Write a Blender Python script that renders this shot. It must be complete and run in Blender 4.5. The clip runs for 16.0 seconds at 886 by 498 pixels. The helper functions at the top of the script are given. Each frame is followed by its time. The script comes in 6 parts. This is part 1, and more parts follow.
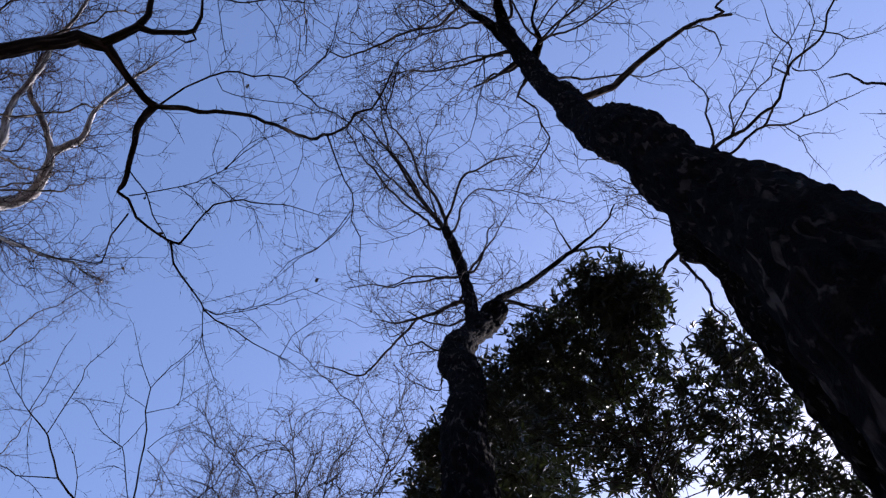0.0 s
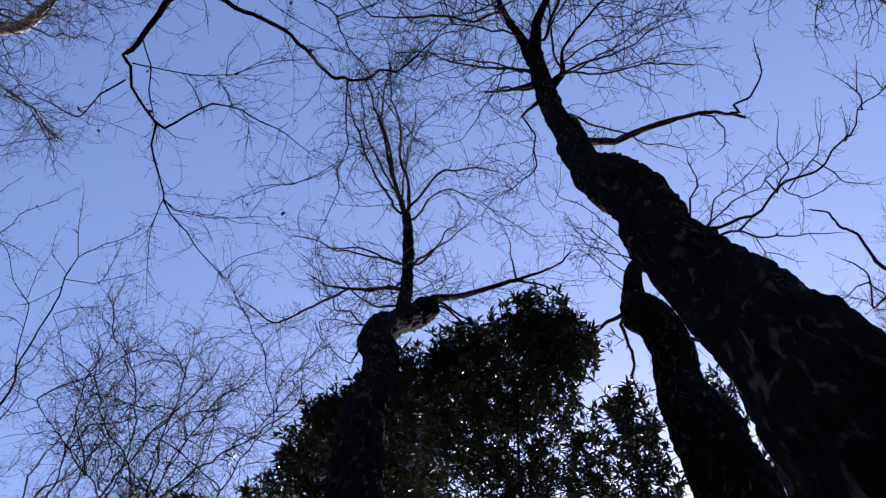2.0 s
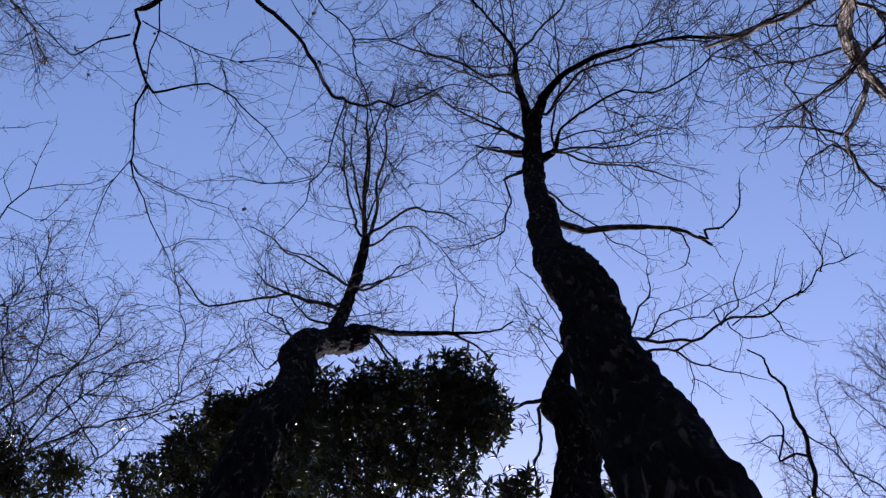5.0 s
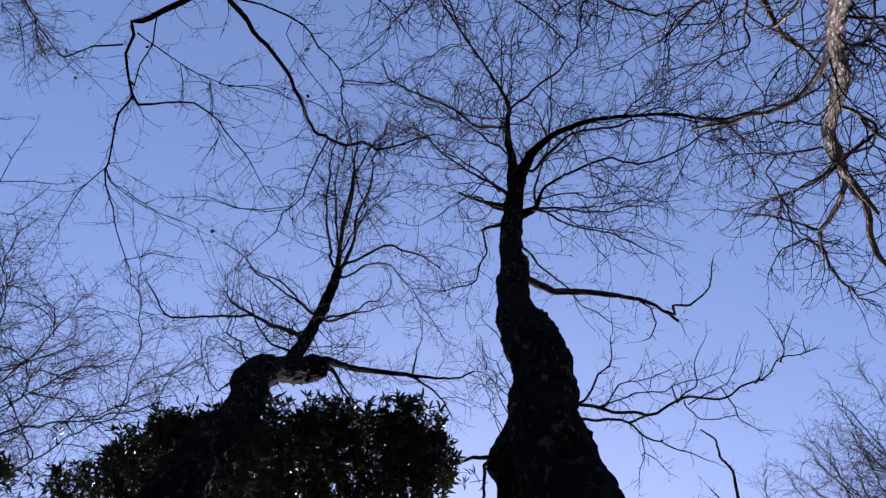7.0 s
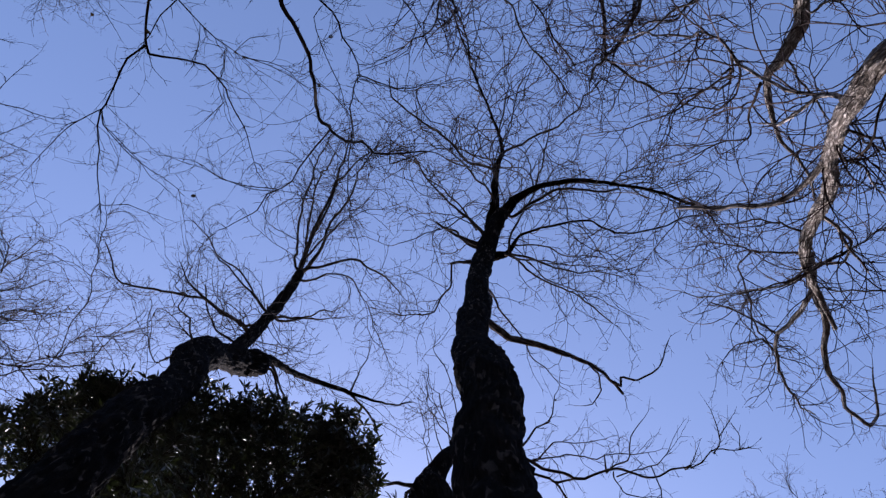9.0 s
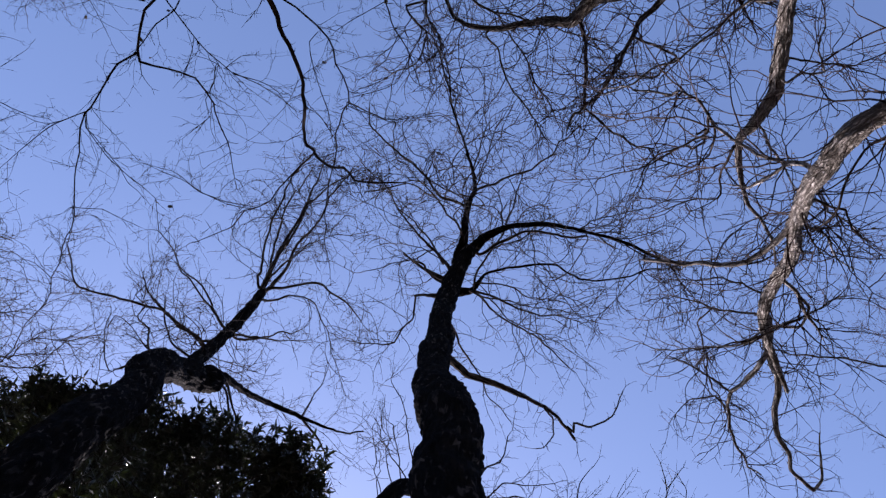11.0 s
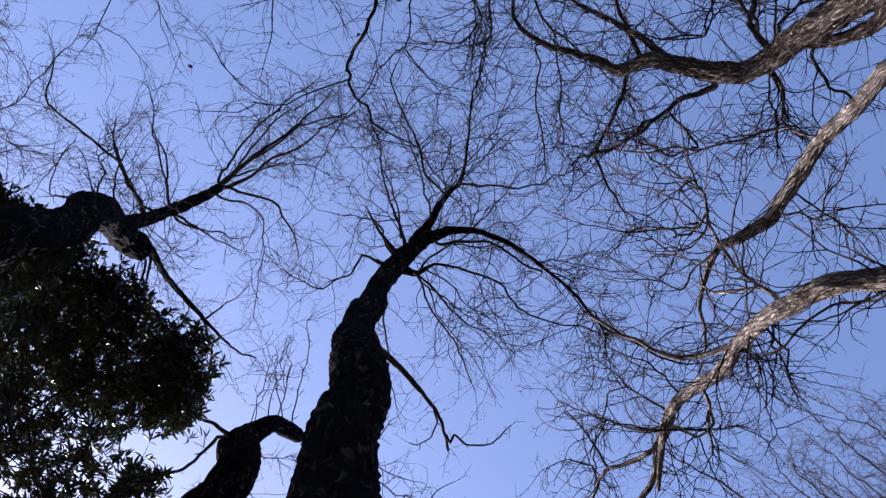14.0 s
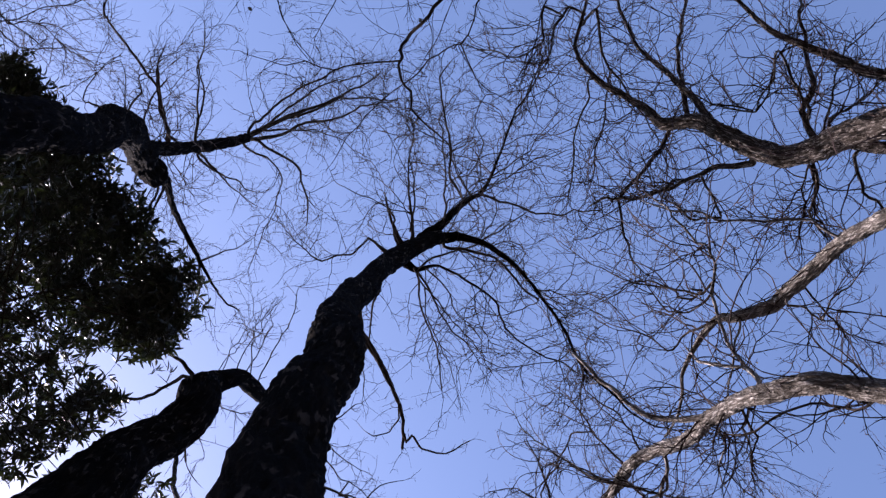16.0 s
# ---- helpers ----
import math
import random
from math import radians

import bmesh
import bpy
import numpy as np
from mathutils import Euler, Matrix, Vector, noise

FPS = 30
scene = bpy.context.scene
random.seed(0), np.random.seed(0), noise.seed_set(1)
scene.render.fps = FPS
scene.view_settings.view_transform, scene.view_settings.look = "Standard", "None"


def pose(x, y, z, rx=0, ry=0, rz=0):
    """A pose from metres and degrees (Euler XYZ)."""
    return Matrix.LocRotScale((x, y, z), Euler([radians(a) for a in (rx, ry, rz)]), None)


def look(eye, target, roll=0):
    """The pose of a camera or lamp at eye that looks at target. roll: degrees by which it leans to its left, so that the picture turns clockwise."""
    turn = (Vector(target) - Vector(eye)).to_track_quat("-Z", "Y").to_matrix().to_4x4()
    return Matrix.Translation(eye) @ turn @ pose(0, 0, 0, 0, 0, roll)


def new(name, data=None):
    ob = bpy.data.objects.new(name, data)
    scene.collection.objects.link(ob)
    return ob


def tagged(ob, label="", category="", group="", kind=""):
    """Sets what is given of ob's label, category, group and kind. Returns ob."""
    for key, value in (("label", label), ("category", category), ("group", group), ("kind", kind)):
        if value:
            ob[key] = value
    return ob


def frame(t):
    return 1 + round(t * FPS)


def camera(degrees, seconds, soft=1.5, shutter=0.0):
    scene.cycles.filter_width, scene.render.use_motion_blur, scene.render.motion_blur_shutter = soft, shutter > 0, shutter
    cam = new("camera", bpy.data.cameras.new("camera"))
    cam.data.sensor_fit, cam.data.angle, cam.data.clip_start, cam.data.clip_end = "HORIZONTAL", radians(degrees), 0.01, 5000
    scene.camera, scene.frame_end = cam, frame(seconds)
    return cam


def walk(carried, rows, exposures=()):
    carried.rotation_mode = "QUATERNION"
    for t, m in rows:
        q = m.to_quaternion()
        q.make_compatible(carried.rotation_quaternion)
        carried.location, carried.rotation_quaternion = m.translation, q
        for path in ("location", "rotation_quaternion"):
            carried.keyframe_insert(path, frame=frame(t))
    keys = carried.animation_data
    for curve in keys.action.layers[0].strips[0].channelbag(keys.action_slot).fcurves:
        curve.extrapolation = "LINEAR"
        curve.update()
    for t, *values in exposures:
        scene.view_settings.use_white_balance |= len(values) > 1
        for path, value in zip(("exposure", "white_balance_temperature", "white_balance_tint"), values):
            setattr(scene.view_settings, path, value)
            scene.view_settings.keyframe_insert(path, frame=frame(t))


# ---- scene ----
# ---- camera ----
cam = camera(54.97, 16.0, soft=1.35)
PATH = [
    (0.0, pose(0.000, -0.000, 1.500, 162.24, -0.63, -2.12)),
    (0.5, pose(-0.038, 0.037, 1.499, 161.93, -1.81, -7.28)),
    (1.0, pose(-0.083, 0.056, 1.498, 161.99, -2.51, -12.77)),
    (1.5, pose(-0.109, 0.070, 1.493, 162.25, -2.85, -17.84)),
    (2.0, pose(-0.128, 0.085, 1.491, 162.64, -3.21, -23.07)),
    (2.5, pose(-0.139, 0.087, 1.495, 163.00, -3.37, -27.08)),
    (3.0, pose(-0.142, 0.090, 1.499, 163.60, -3.78, -30.83)),
    (3.5, pose(-0.146, 0.078, 1.499, 164.18, -4.12, -33.58)),
    (4.0, pose(-0.149, 0.068, 1.503, 164.80, -4.32, -35.83)),
    (6.5, pose(-0.153, -0.052, 1.520, 168.82, -4.97, -45.92)),
    (7.0, pose(-0.146, -0.061, 1.526, 169.58, -4.82, -47.67)),
    (7.5, pose(-0.152, -0.056, 1.529, 170.27, -4.69, -50.00)),
    (8.0, pose(-0.145, -0.012, 1.531, 171.20, -4.77, -54.99)),
    (8.5, pose(-0.135, 0.035, 1.530, 172.08, -4.60, -58.59)),
    (9.0, pose(-0.110, 0.063, 1.525, 172.98, -4.21, -60.29)),
    (11.5, pose(-0.172, 0.132, 1.480, 175.52, -1.52, -68.40)),
    (12.0, pose(-0.199, 0.162, 1.476, 175.24, -0.87, -72.54)),
    (12.5, pose(-0.187, 0.205, 1.488, 174.93, -0.51, -77.34)),
    (13.0, pose(-0.142, 0.247, 1.488, 174.98, -0.29, -82.07)),
    (13.5, pose(-0.133, 0.276, 1.486, 174.99, -0.22, -85.64)),
    (14.0, pose(-0.125, 0.288, 1.486, 175.18, -0.56, -90.15)),
    (14.5, pose(-0.109, 0.297, 1.485, 175.38, -1.01, -93.90)),
    (15.0, pose(-0.097, 0.293, 1.484, 175.51, -1.46, -97.82)),
    (15.5, pose(-0.088, 0.283, 1.484, 175.76, -1.88, -101.53)),
    (16.0, pose(-0.089, 0.276, 1.482, 175.92, -2.11, -104.68)),
]
walk(cam, PATH, exposures=[(0.0, 0.74, 5950, 25), (3.5, 0.76, 5920, 25), (7.0, 0.68, 5980, 26), (9.0, 0.70, 6000, 26), (12.0, 0.85, 6080, 27), (16.0, 0.94, 6120, 28)])

# ---- sky and sun ----
SUN_AZ, SUN_EL = 44.0, 35.0
world = bpy.data.worlds.new("world")
scene.world = world
world.use_nodes = True
wn = world.node_tree
sky = wn.nodes.new("ShaderNodeTexSky")
sky.sky_type, sky.sun_disc = "NISHITA", False
sky.sun_elevation, sky.sun_rotation = radians(SUN_EL), radians(SUN_AZ)
sky.air_density, sky.dust_density, sky.ozone_density = 1.0, 1.05, 2.0
wn.links.new(sky.outputs[0], wn.nodes["Background"].inputs[0])
wn.nodes["Background"].inputs[1].default_value = 0.15
sun = new("sun", bpy.data.lights.new("sun", "SUN"))
sun.data.energy, sun.data.angle, sun.data.color = 5.0, radians(0.5), (1.0, 0.94, 0.86)
sd = Vector((math.sin(radians(SUN_AZ)) * math.cos(radians(SUN_EL)), math.cos(radians(SUN_AZ)) * math.cos(radians(SUN_EL)), math.sin(radians(SUN_EL))))
sun.matrix_world = look(sd * 40, (0, 0, 0))


# ---- materials ----
def mat(name):
    m = bpy.data.materials.new(name)
    m.use_nodes = True
    return m, m.node_tree, m.node_tree.nodes["Principled BSDF"]


def ramp(nt, fac, *stops):
    r = nt.nodes.new("ShaderNodeValToRGB")
    while len(r.color_ramp.elements) < len(stops):
        r.color_ramp.elements.new(0.5)
    for e, (p, c) in zip(r.color_ramp.elements, stops):
        e.position, e.color = p, (*c, 1)
    nt.links.new(fac, r.inputs[0])
    return r.outputs[0]


def tex(nt, kind, scale, stretch=(1, 1, 1), detail=6.0, out=0, stem=False, warp=0.0):
    if stem:
        co = nt.nodes.new("ShaderNodeAttribute")
        co.attribute_name = "stem"
    else:
        co = nt.nodes.new("ShaderNodeTexCoord")
    mp = nt.nodes.new("ShaderNodeMapping")
    mp.inputs["Scale"].default_value = stretch
    nt.links.new(co.outputs["Vector" if stem else "Object"], mp.inputs[0])
    n = nt.nodes.new("ShaderNodeTex" + kind)
    n.inputs["Scale"].default_value = scale
    if kind == "Noise":
        n.inputs["Detail"].default_value = detail
        n.inputs["Distortion"].default_value = warp
    nt.links.new(mp.outputs[0], n.inputs["Vector"])
    return n.outputs[out]


def mix(nt, fac, a, b, mode="MIX"):
    n = nt.nodes.new("ShaderNodeMix")
    n.data_type, n.blend_type = "RGBA", mode
    for sock, v in ((n.inputs[0], fac), (n.inputs[6], a), (n.inputs[7], b)):
        if isinstance(v, (int, float)):
            sock.default_value = v
        elif isinstance(v, tuple):
            sock.default_value = (*v, 1)
        else:
            nt.links.new(v, sock)
    return n.outputs[2]


def bump(nt, height, bsdf, dist, strength=1.0):
    b = nt.nodes.new("ShaderNodeBump")
    b.inputs["Distance"].default_value, b.inputs["Strength"].default_value = dist, strength
    nt.links.new(height, b.inputs["Height"])
    nt.links.new(b.outputs[0], bsdf.inputs["Normal"])


def furrow_net(nt, scale):
    """Distance to the nearest of a net of long, wavering cracks along the stem."""
    co = nt.nodes.new("ShaderNodeAttribute")
    co.attribute_name = "stem"
    wav = nt.nodes.new("ShaderNodeTexNoise")
    wav.inputs["Scale"].default_value, wav.inputs["Detail"].default_value = 22.0, 4.0
    nt.links.new(co.outputs["Vector"], wav.inputs["Vector"])
    sh = nt.nodes.new("ShaderNodeVectorMath")
    sh.operation, sh.inputs["Scale"].default_value = "SCALE", 0.05
    nt.links.new(wav.outputs["Color"], sh.inputs[0])
    ad = nt.nodes.new("ShaderNodeVectorMath")
    nt.links.new(co.outputs["Vector"], ad.inputs[0])
    nt.links.new(sh.outputs["Vector"], ad.inputs[1])
    mp = nt.nodes.new("ShaderNodeMapping")
    mp.inputs["Scale"].default_value = (1, 1, 0.15)
    nt.links.new(ad.outputs["Vector"], mp.inputs[0])
    vo = nt.nodes.new("ShaderNodeTexVoronoi")
    vo.feature = "DISTANCE_TO_EDGE"
    vo.inputs["Scale"].default_value = scale
    nt.links.new(mp.outputs[0], vo.inputs["Vector"])
    return vo.outputs["Distance"]


def bark(name, dark, pale, lichen, amount, scale=1.0, relief=0.012, crest=0.0, patch=34.0, cracks=0.0):
    """Furrowed bark: dark cracks along the stem, paler ridges, streaks of crust lichen."""
    m, nt, p = mat(name)
    ridge = tex(nt, "Noise", 30 * scale, (1, 1, 0.11), 7, stem=True)
    plate = tex(nt, "Noise", 9 * scale, (1, 1, 0.25), 5, stem=True)
    grain = tex(nt, "Noise", 110 * scale, (1, 1, 0.4), 5, stem=True)
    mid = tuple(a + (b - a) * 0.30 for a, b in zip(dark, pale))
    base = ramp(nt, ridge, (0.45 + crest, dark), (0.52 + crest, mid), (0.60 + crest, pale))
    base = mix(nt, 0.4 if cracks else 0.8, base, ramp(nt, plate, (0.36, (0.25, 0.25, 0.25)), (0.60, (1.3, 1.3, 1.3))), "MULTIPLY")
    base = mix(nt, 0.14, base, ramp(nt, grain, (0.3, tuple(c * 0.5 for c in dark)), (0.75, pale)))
    spots = ramp(nt, tex(nt, "Noise", patch * scale, (1, 1, 0.27), 3, stem=True, warp=0.7 if patch < 20 else 0.0), (1 - amount, (0, 0, 0)), (1.05 - amount + (0.05 if patch < 20 else 0), (1, 1, 1)))
    worn = ramp(nt, tex(nt, "Noise", 3.2 * scale, (1, 1, 0.6), 3, stem=True), (0.40, (0.1, 0.1, 0.1)), (0.58, (1, 1, 1)))
    base = mix(nt, mix(nt, 1.0, spots, worn, "MULTIPLY"), base, lichen)
    if cracks:
        net = ramp(nt, furrow_net(nt, cracks), (0.0, (0, 0, 0)), (0.10, (0.35, 0.35, 0.35)), (0.26, (1, 1, 1)))
        base = mix(nt, net, tuple(c * 0.7 for c in dark), base)
        ridge = mix(nt, 0.6, ridge, net)
    nt.links.new(base, p.inputs["Base Color"])
    p.inputs["Roughness"].default_value = 0.95
    p.inputs["Specular IOR Level"].default_value = 0.03
    bump(nt, mix(nt, 0.2, mix(nt, 0.25, ridge, plate), grain), p, relief)
    return m


# Trunk bark far below its real tone: backlit shade is put into the colour.
BARK_BACKLIT = bark("furrowed_backlit_dark_bark", (0.0036, 0.0024, 0.0016), (0.011, 0.0075, 0.0052), (0.086, 0.070, 0.056), 0.435, 1.5, 0.03, patch=19.0)
BARK_GREY = bark("grey_limb_bark", (0.02, 0.016, 0.013), (0.08, 0.062, 0.05), (0.26, 0.25, 0.20), 0.40, 1.6, 0.006)
# Bark paled beyond its own tone, so the limbs carry sunlight in their colour.
BARK_SUNLIT = bark("sunlit_pale_ridged_bark", (0.18, 0.152, 0.128), (0.68, 0.61, 0.54), (0.73, 0.69, 0.63), 0.36, 2.4, 0.03, -0.04, cracks=34.0)
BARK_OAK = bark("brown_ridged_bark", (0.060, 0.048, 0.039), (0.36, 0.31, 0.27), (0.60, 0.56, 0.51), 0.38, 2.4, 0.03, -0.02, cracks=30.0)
# Lighter copy of the trunk bark: sunlit brown edges put into the colour.
BARK_LIMB_BAKED = bark("brown_limb_baked_light", (0.020, 0.015, 0.012), (0.13, 0.10, 0.082), (0.13, 0.12, 0.10), 0.36, 2.2, 0.008)
# Near-white: stands for sunlight that these limbs' undersides do not receive.
BARK_SUNLIT_ASH = bark("smooth_sunlit_pale_bark", (0.44, 0.42, 0.40), (0.76, 0.745, 0.725), (0.80, 0.79, 0.77), 0.38, 1.6, 0.012)
BARK_BLACK = bark("dark_brown_bark", (0.022, 0.016, 0.013), (0.075, 0.056, 0.046), (0.05, 0.05, 0.045), 0.34, 2.0, 0.006)


def twig_mat(name, a, b):
    m, nt, p = mat(name)
    g = nt.nodes.new("ShaderNodeNewGeometry")
    v = ramp(nt, g.outputs["Random Per Island"], (0.0, a), (1.0, b))
    nt.links.new(mix(nt, tex(nt, "Noise", 40.0), v, tuple(c * 0.6 for c in a)), p.inputs["Base Color"])
    p.inputs["Roughness"].default_value = 0.75
    p.inputs["Specular IOR Level"].default_value = 0.15
    return m


TWIG = twig_mat("brown_twig", (0.022, 0.014, 0.012), (0.085, 0.052, 0.042))
TWIG_PALE = twig_mat("pale_twig", (0.028, 0.016, 0.015), (0.12, 0.072, 0.064))
TWIG_RED = twig_mat("reddish_far_twig", (0.040, 0.023, 0.022), (0.15, 0.085, 0.078))


def leaf_mat(name, a, b, trans):
    m, nt, p = mat(name)
    g = nt.nodes.new("ShaderNodeNewGeometry")
    v = ramp(nt, g.outputs["Random Per Island"], (0.0, a), (0.55, b), (1.0, tuple(c * 1.5 for c in b)))
    c = mix(nt, tex(nt, "Noise", 30.0), v, a)
    nt.links.new(c, p.inputs["Base Color"])
    p.inputs["Roughness"].default_value = 0.32
    p.inputs["Specular IOR Level"].default_value = 0.55
    t = nt.nodes.new("ShaderNodeBsdfTranslucent")
    nt.links.new(mix(nt, 1.0, c, (1.3, 1.5, 0.5), "MULTIPLY"), t.inputs[0])
    ms = nt.nodes.new("ShaderNodeMixShader")
    ms.inputs[0].default_value = trans
    nt.links.new(p.outputs[0], ms.inputs[1])
    nt.links.new(t.outputs[0], ms.inputs[2])
    nt.links.new(ms.outputs[0], nt.nodes["Material Output"].inputs[0])
    return m


LEAF = leaf_mat("glossy_evergreen_leaf", (0.015, 0.020, 0.013), (0.042, 0.048, 0.030), 0.12)
LEAF_DRY = leaf_mat("withered_leaf", (0.06, 0.035, 0.02), (0.12, 0.07, 0.035), 0.2)


def litter():
    m, nt, p = mat("leaf_litter")
    a = tex(nt, "Voronoi", 14.0, out=1)
    n = tex(nt, "Noise", 1.2)
    c = ramp(nt, tex(nt, "Noise", 30.0), (0.3, (0.02, 0.014, 0.01)), (0.7, (0.07, 0.045, 0.028)))
    c = mix(nt, 0.5, c, mix(nt, n, (0.05, 0.033, 0.02), (0.025, 0.025, 0.015)))
    nt.links.new(mix(nt, 0.25, c, a, "MULTIPLY"), p.inputs["Base Color"])
    p.inputs["Roughness"].default_value = 0.9
    bump(nt, tex(nt, "Voronoi", 14.0), p, 0.02)
    return m


# ---- building helpers ----
def part(name, verts, faces, material, parent, label="", smooth=True, stem=None):
    me = bpy.data.meshes.new(name)
    me.from_pydata(verts, [], faces)
    if stem is not None:
        me.attributes.new("stem", "FLOAT_VECTOR", "POINT").data.foreach_set("vector", stem.ravel())
    me.materials.append(material)
    if smooth:
        me.polygons.foreach_set("use_smooth", [True] * len(me.polygons))
    me.update()
    ob = new(name, me)
    ob.parent = parent
    if label:
        ob["label"] = label
    return ob


def spline(pts, step, soft=1.15):
    """A smooth curve through control points (x, y, z, diameter), at about that step."""
    P = np.array(pts, float)
    L = np.maximum(np.linalg.norm(np.diff(P[:, :3], axis=0), axis=1), 1e-4)
    D = np.diff(P, axis=0) / L[:, None]
    M = np.vstack([D[:1], (D[1:] * L[:-1, None] + D[:-1] * L[1:, None]) / (L[1:] + L[:-1])[:, None], D[-1:]]) * soft
    out = []
    for i, d in enumerate(L):
        n = max(2, int(d / step))
        t = np.linspace(0, 1, n, endpoint=False)[:, None]
        q = (2 * t ** 3 - 3 * t ** 2 + 1) * P[i] + (t ** 3 - 2 * t ** 2 + t) * d * M[i] + (3 * t ** 2 - 2 * t ** 3) * P[i + 1] + (t ** 3 - t ** 2) * d * M[i + 1]
        q[:, 3] = np.maximum(P[i, 3] + (P[i + 1, 3] - P[i, 3]) * t[:, 0], 0.002)
        out.append(q)
    out.append(P[-1:])
    return np.vstack(out)


def tube(path, sides, rough=0.0, seed=0, capped=True, furrows=1.2):
    """Verts and faces of a swept stem; rough: depth of lumps and furrows, as a share of its radius."""
    if path[-1, 3] > 0.03:
        e = path[-1, :3] - path[-2, :3]
        e /= np.linalg.norm(e) + 1e-9
        path = np.vstack([path] + [np.append(path[-1, :3] + e * path[-1, 3] * u, path[-1, 3] * w) for u, w in ((0.2, 0.93), (0.38, 0.72), (0.5, 0.4))])
    X = path[:, :3]
    T = np.gradient(X, axis=0)
    T /= np.linalg.norm(T, axis=1)[:, None] + 1e-9
    ref = np.array([0.31, 0.87, 0.38])
    N = np.empty_like(X)
    n = np.cross(T[0], ref)
    for i, t in enumerate(T):
        n = n - t * n.dot(t)
        n /= np.linalg.norm(n) + 1e-9
        N[i] = n
    B = np.cross(T, N)
    a = np.linspace(0, 2 * np.pi, sides, endpoint=False)
    R = np.repeat(path[:, 3:4] / 2, sides, 1)
    if rough:
        S = np.concatenate([[0], np.cumsum(np.linalg.norm(np.diff(X, axis=0), axis=1))])
        r0 = float(path[:, 3].mean()) / 2
        for i, s in enumerate(S):
            for j, w in enumerate(a):
                c = Vector((math.cos(w), math.sin(w), s / (r0 * 2.2)))
                f = Vector((math.cos(w) * 7.0, math.sin(w) * 7.0, s * 4.0 + seed))
                lump = noise.noise(c * 1.1 + Vector((seed, 0, 0)))
                furrow = abs(noise.noise(f)) + 0.5 * abs(noise.noise(f * 2.3))
                crust = noise.noise(Vector((math.cos(w) * 14.0, math.sin(w) * 14.0, s * 22.0 + seed)))
                knob = noise.noise(Vector((math.cos(w) * 2.6, math.sin(w) * 2.6, s * 7.0 + 3.1 * seed)))
                R[i, j] *= 1 + 0.62 * rough * crust + rough * (0.8 * lump + 0.75 * knob - furrows * furrow + 0.3 * furrows)
    along = np.concatenate([[0], np.cumsum(np.linalg.norm(np.diff(X, axis=0), axis=1))])
    r1 = np.repeat(path[:, 3:4] / 2, sides, 1)
    stem = np.stack([r1 * np.cos(a) + seed, r1 * np.sin(a), np.repeat(along[:, None], sides, 1)], -1)
    V = X[:, None] + R[..., None] * (np.cos(a)[None, :, None] * N[:, None] + np.sin(a)[None, :, None] * B[:, None])
    m = len(X)
    idx = np.arange(m * sides).reshape(m, sides)
    q = np.stack([idx[:-1], np.roll(idx, -1, 1)[:-1], np.roll(idx, -1, 1)[1:], idx[1:]], -1).reshape(-1, 4)
    faces = q.tolist()
    if capped:
        faces += [idx[0][::-1].tolist(), idx[-1].tolist()]
    return V.reshape(-1, 3), faces, stem.reshape(-1, 3)


UP = np.array([0, 0, 1.0])


def sprout(rng, out, p, d, length, r, depth, bare=0.0, lift=0.05, thin=0.002, wander=0.10, step=0.062):
    """One twig that winds and tapers, with alternate side twigs at its nodes; appends polylines of (x, y, z, diameter)."""
    n = max(3, int(length / step))
    line = [(*p, 2 * r)]
    nodes = []
    k = np.cross(d, rng.normal(0, 1, 3))
    k /= np.linalg.norm(k) + 1e-9
    side = 1.0
    curl = rng.normal(0, 0.055, 3)
    since = 0
    for i in range(n):
        f = (i + 1) / n
        curl = 0.86 * curl + rng.normal(0, 0.42 * wander, 3)
        d = d + curl + UP * lift * 0.6
        since += 1
        if rng.random() < 0.25 * since:
            side, since = -side, 0
            k = k + rng.normal(0, 0.5, 3)
            k = k - d * k.dot(d) / d.dot(d)
            k /= np.linalg.norm(k) + 1e-9
            d = d + k * side * rng.uniform(0.12, 0.50)
            nodes.append((p, d / np.linalg.norm(d), -k * side, f))
        d = d / np.linalg.norm(d)
        p = p + d * length / n * rng.uniform(0.75, 1.25)
        line.append((*p, 2 * r * (1 - 0.62 * f)))
    out.append(np.array(line))
    for q, dq, kq, f in nodes:
        if f < bare:
            continue
        if depth > 0 and length > 2.3 * step and rng.random() < 0.66:
            ang = rng.uniform(0.55, 1.25)
            v = dq * math.cos(ang) + kq * math.sin(ang) + rng.normal(0, 0.15, 3)
            sprout(rng, out, q, v / np.linalg.norm(v), max(step, length * rng.uniform(0.22, 0.6) * (1.1 - 0.65 * f)), max(r * 0.62, thin), depth - 1, 0.1, lift, thin, wander, step)
        elif rng.random() < 0.7:
            v = dq * 0.6 + kq + rng.normal(0, 0.2, 3)
            v *= step * rng.uniform(0.4, 1.1) / np.linalg.norm(v)
            out.append(np.array([(*q, 1.8 * thin), (*(q + v), 1.5 * thin), (*(q + v * 1.7 + rng.normal(0, 0.2 * step, 3)), 1.1 * thin)]))


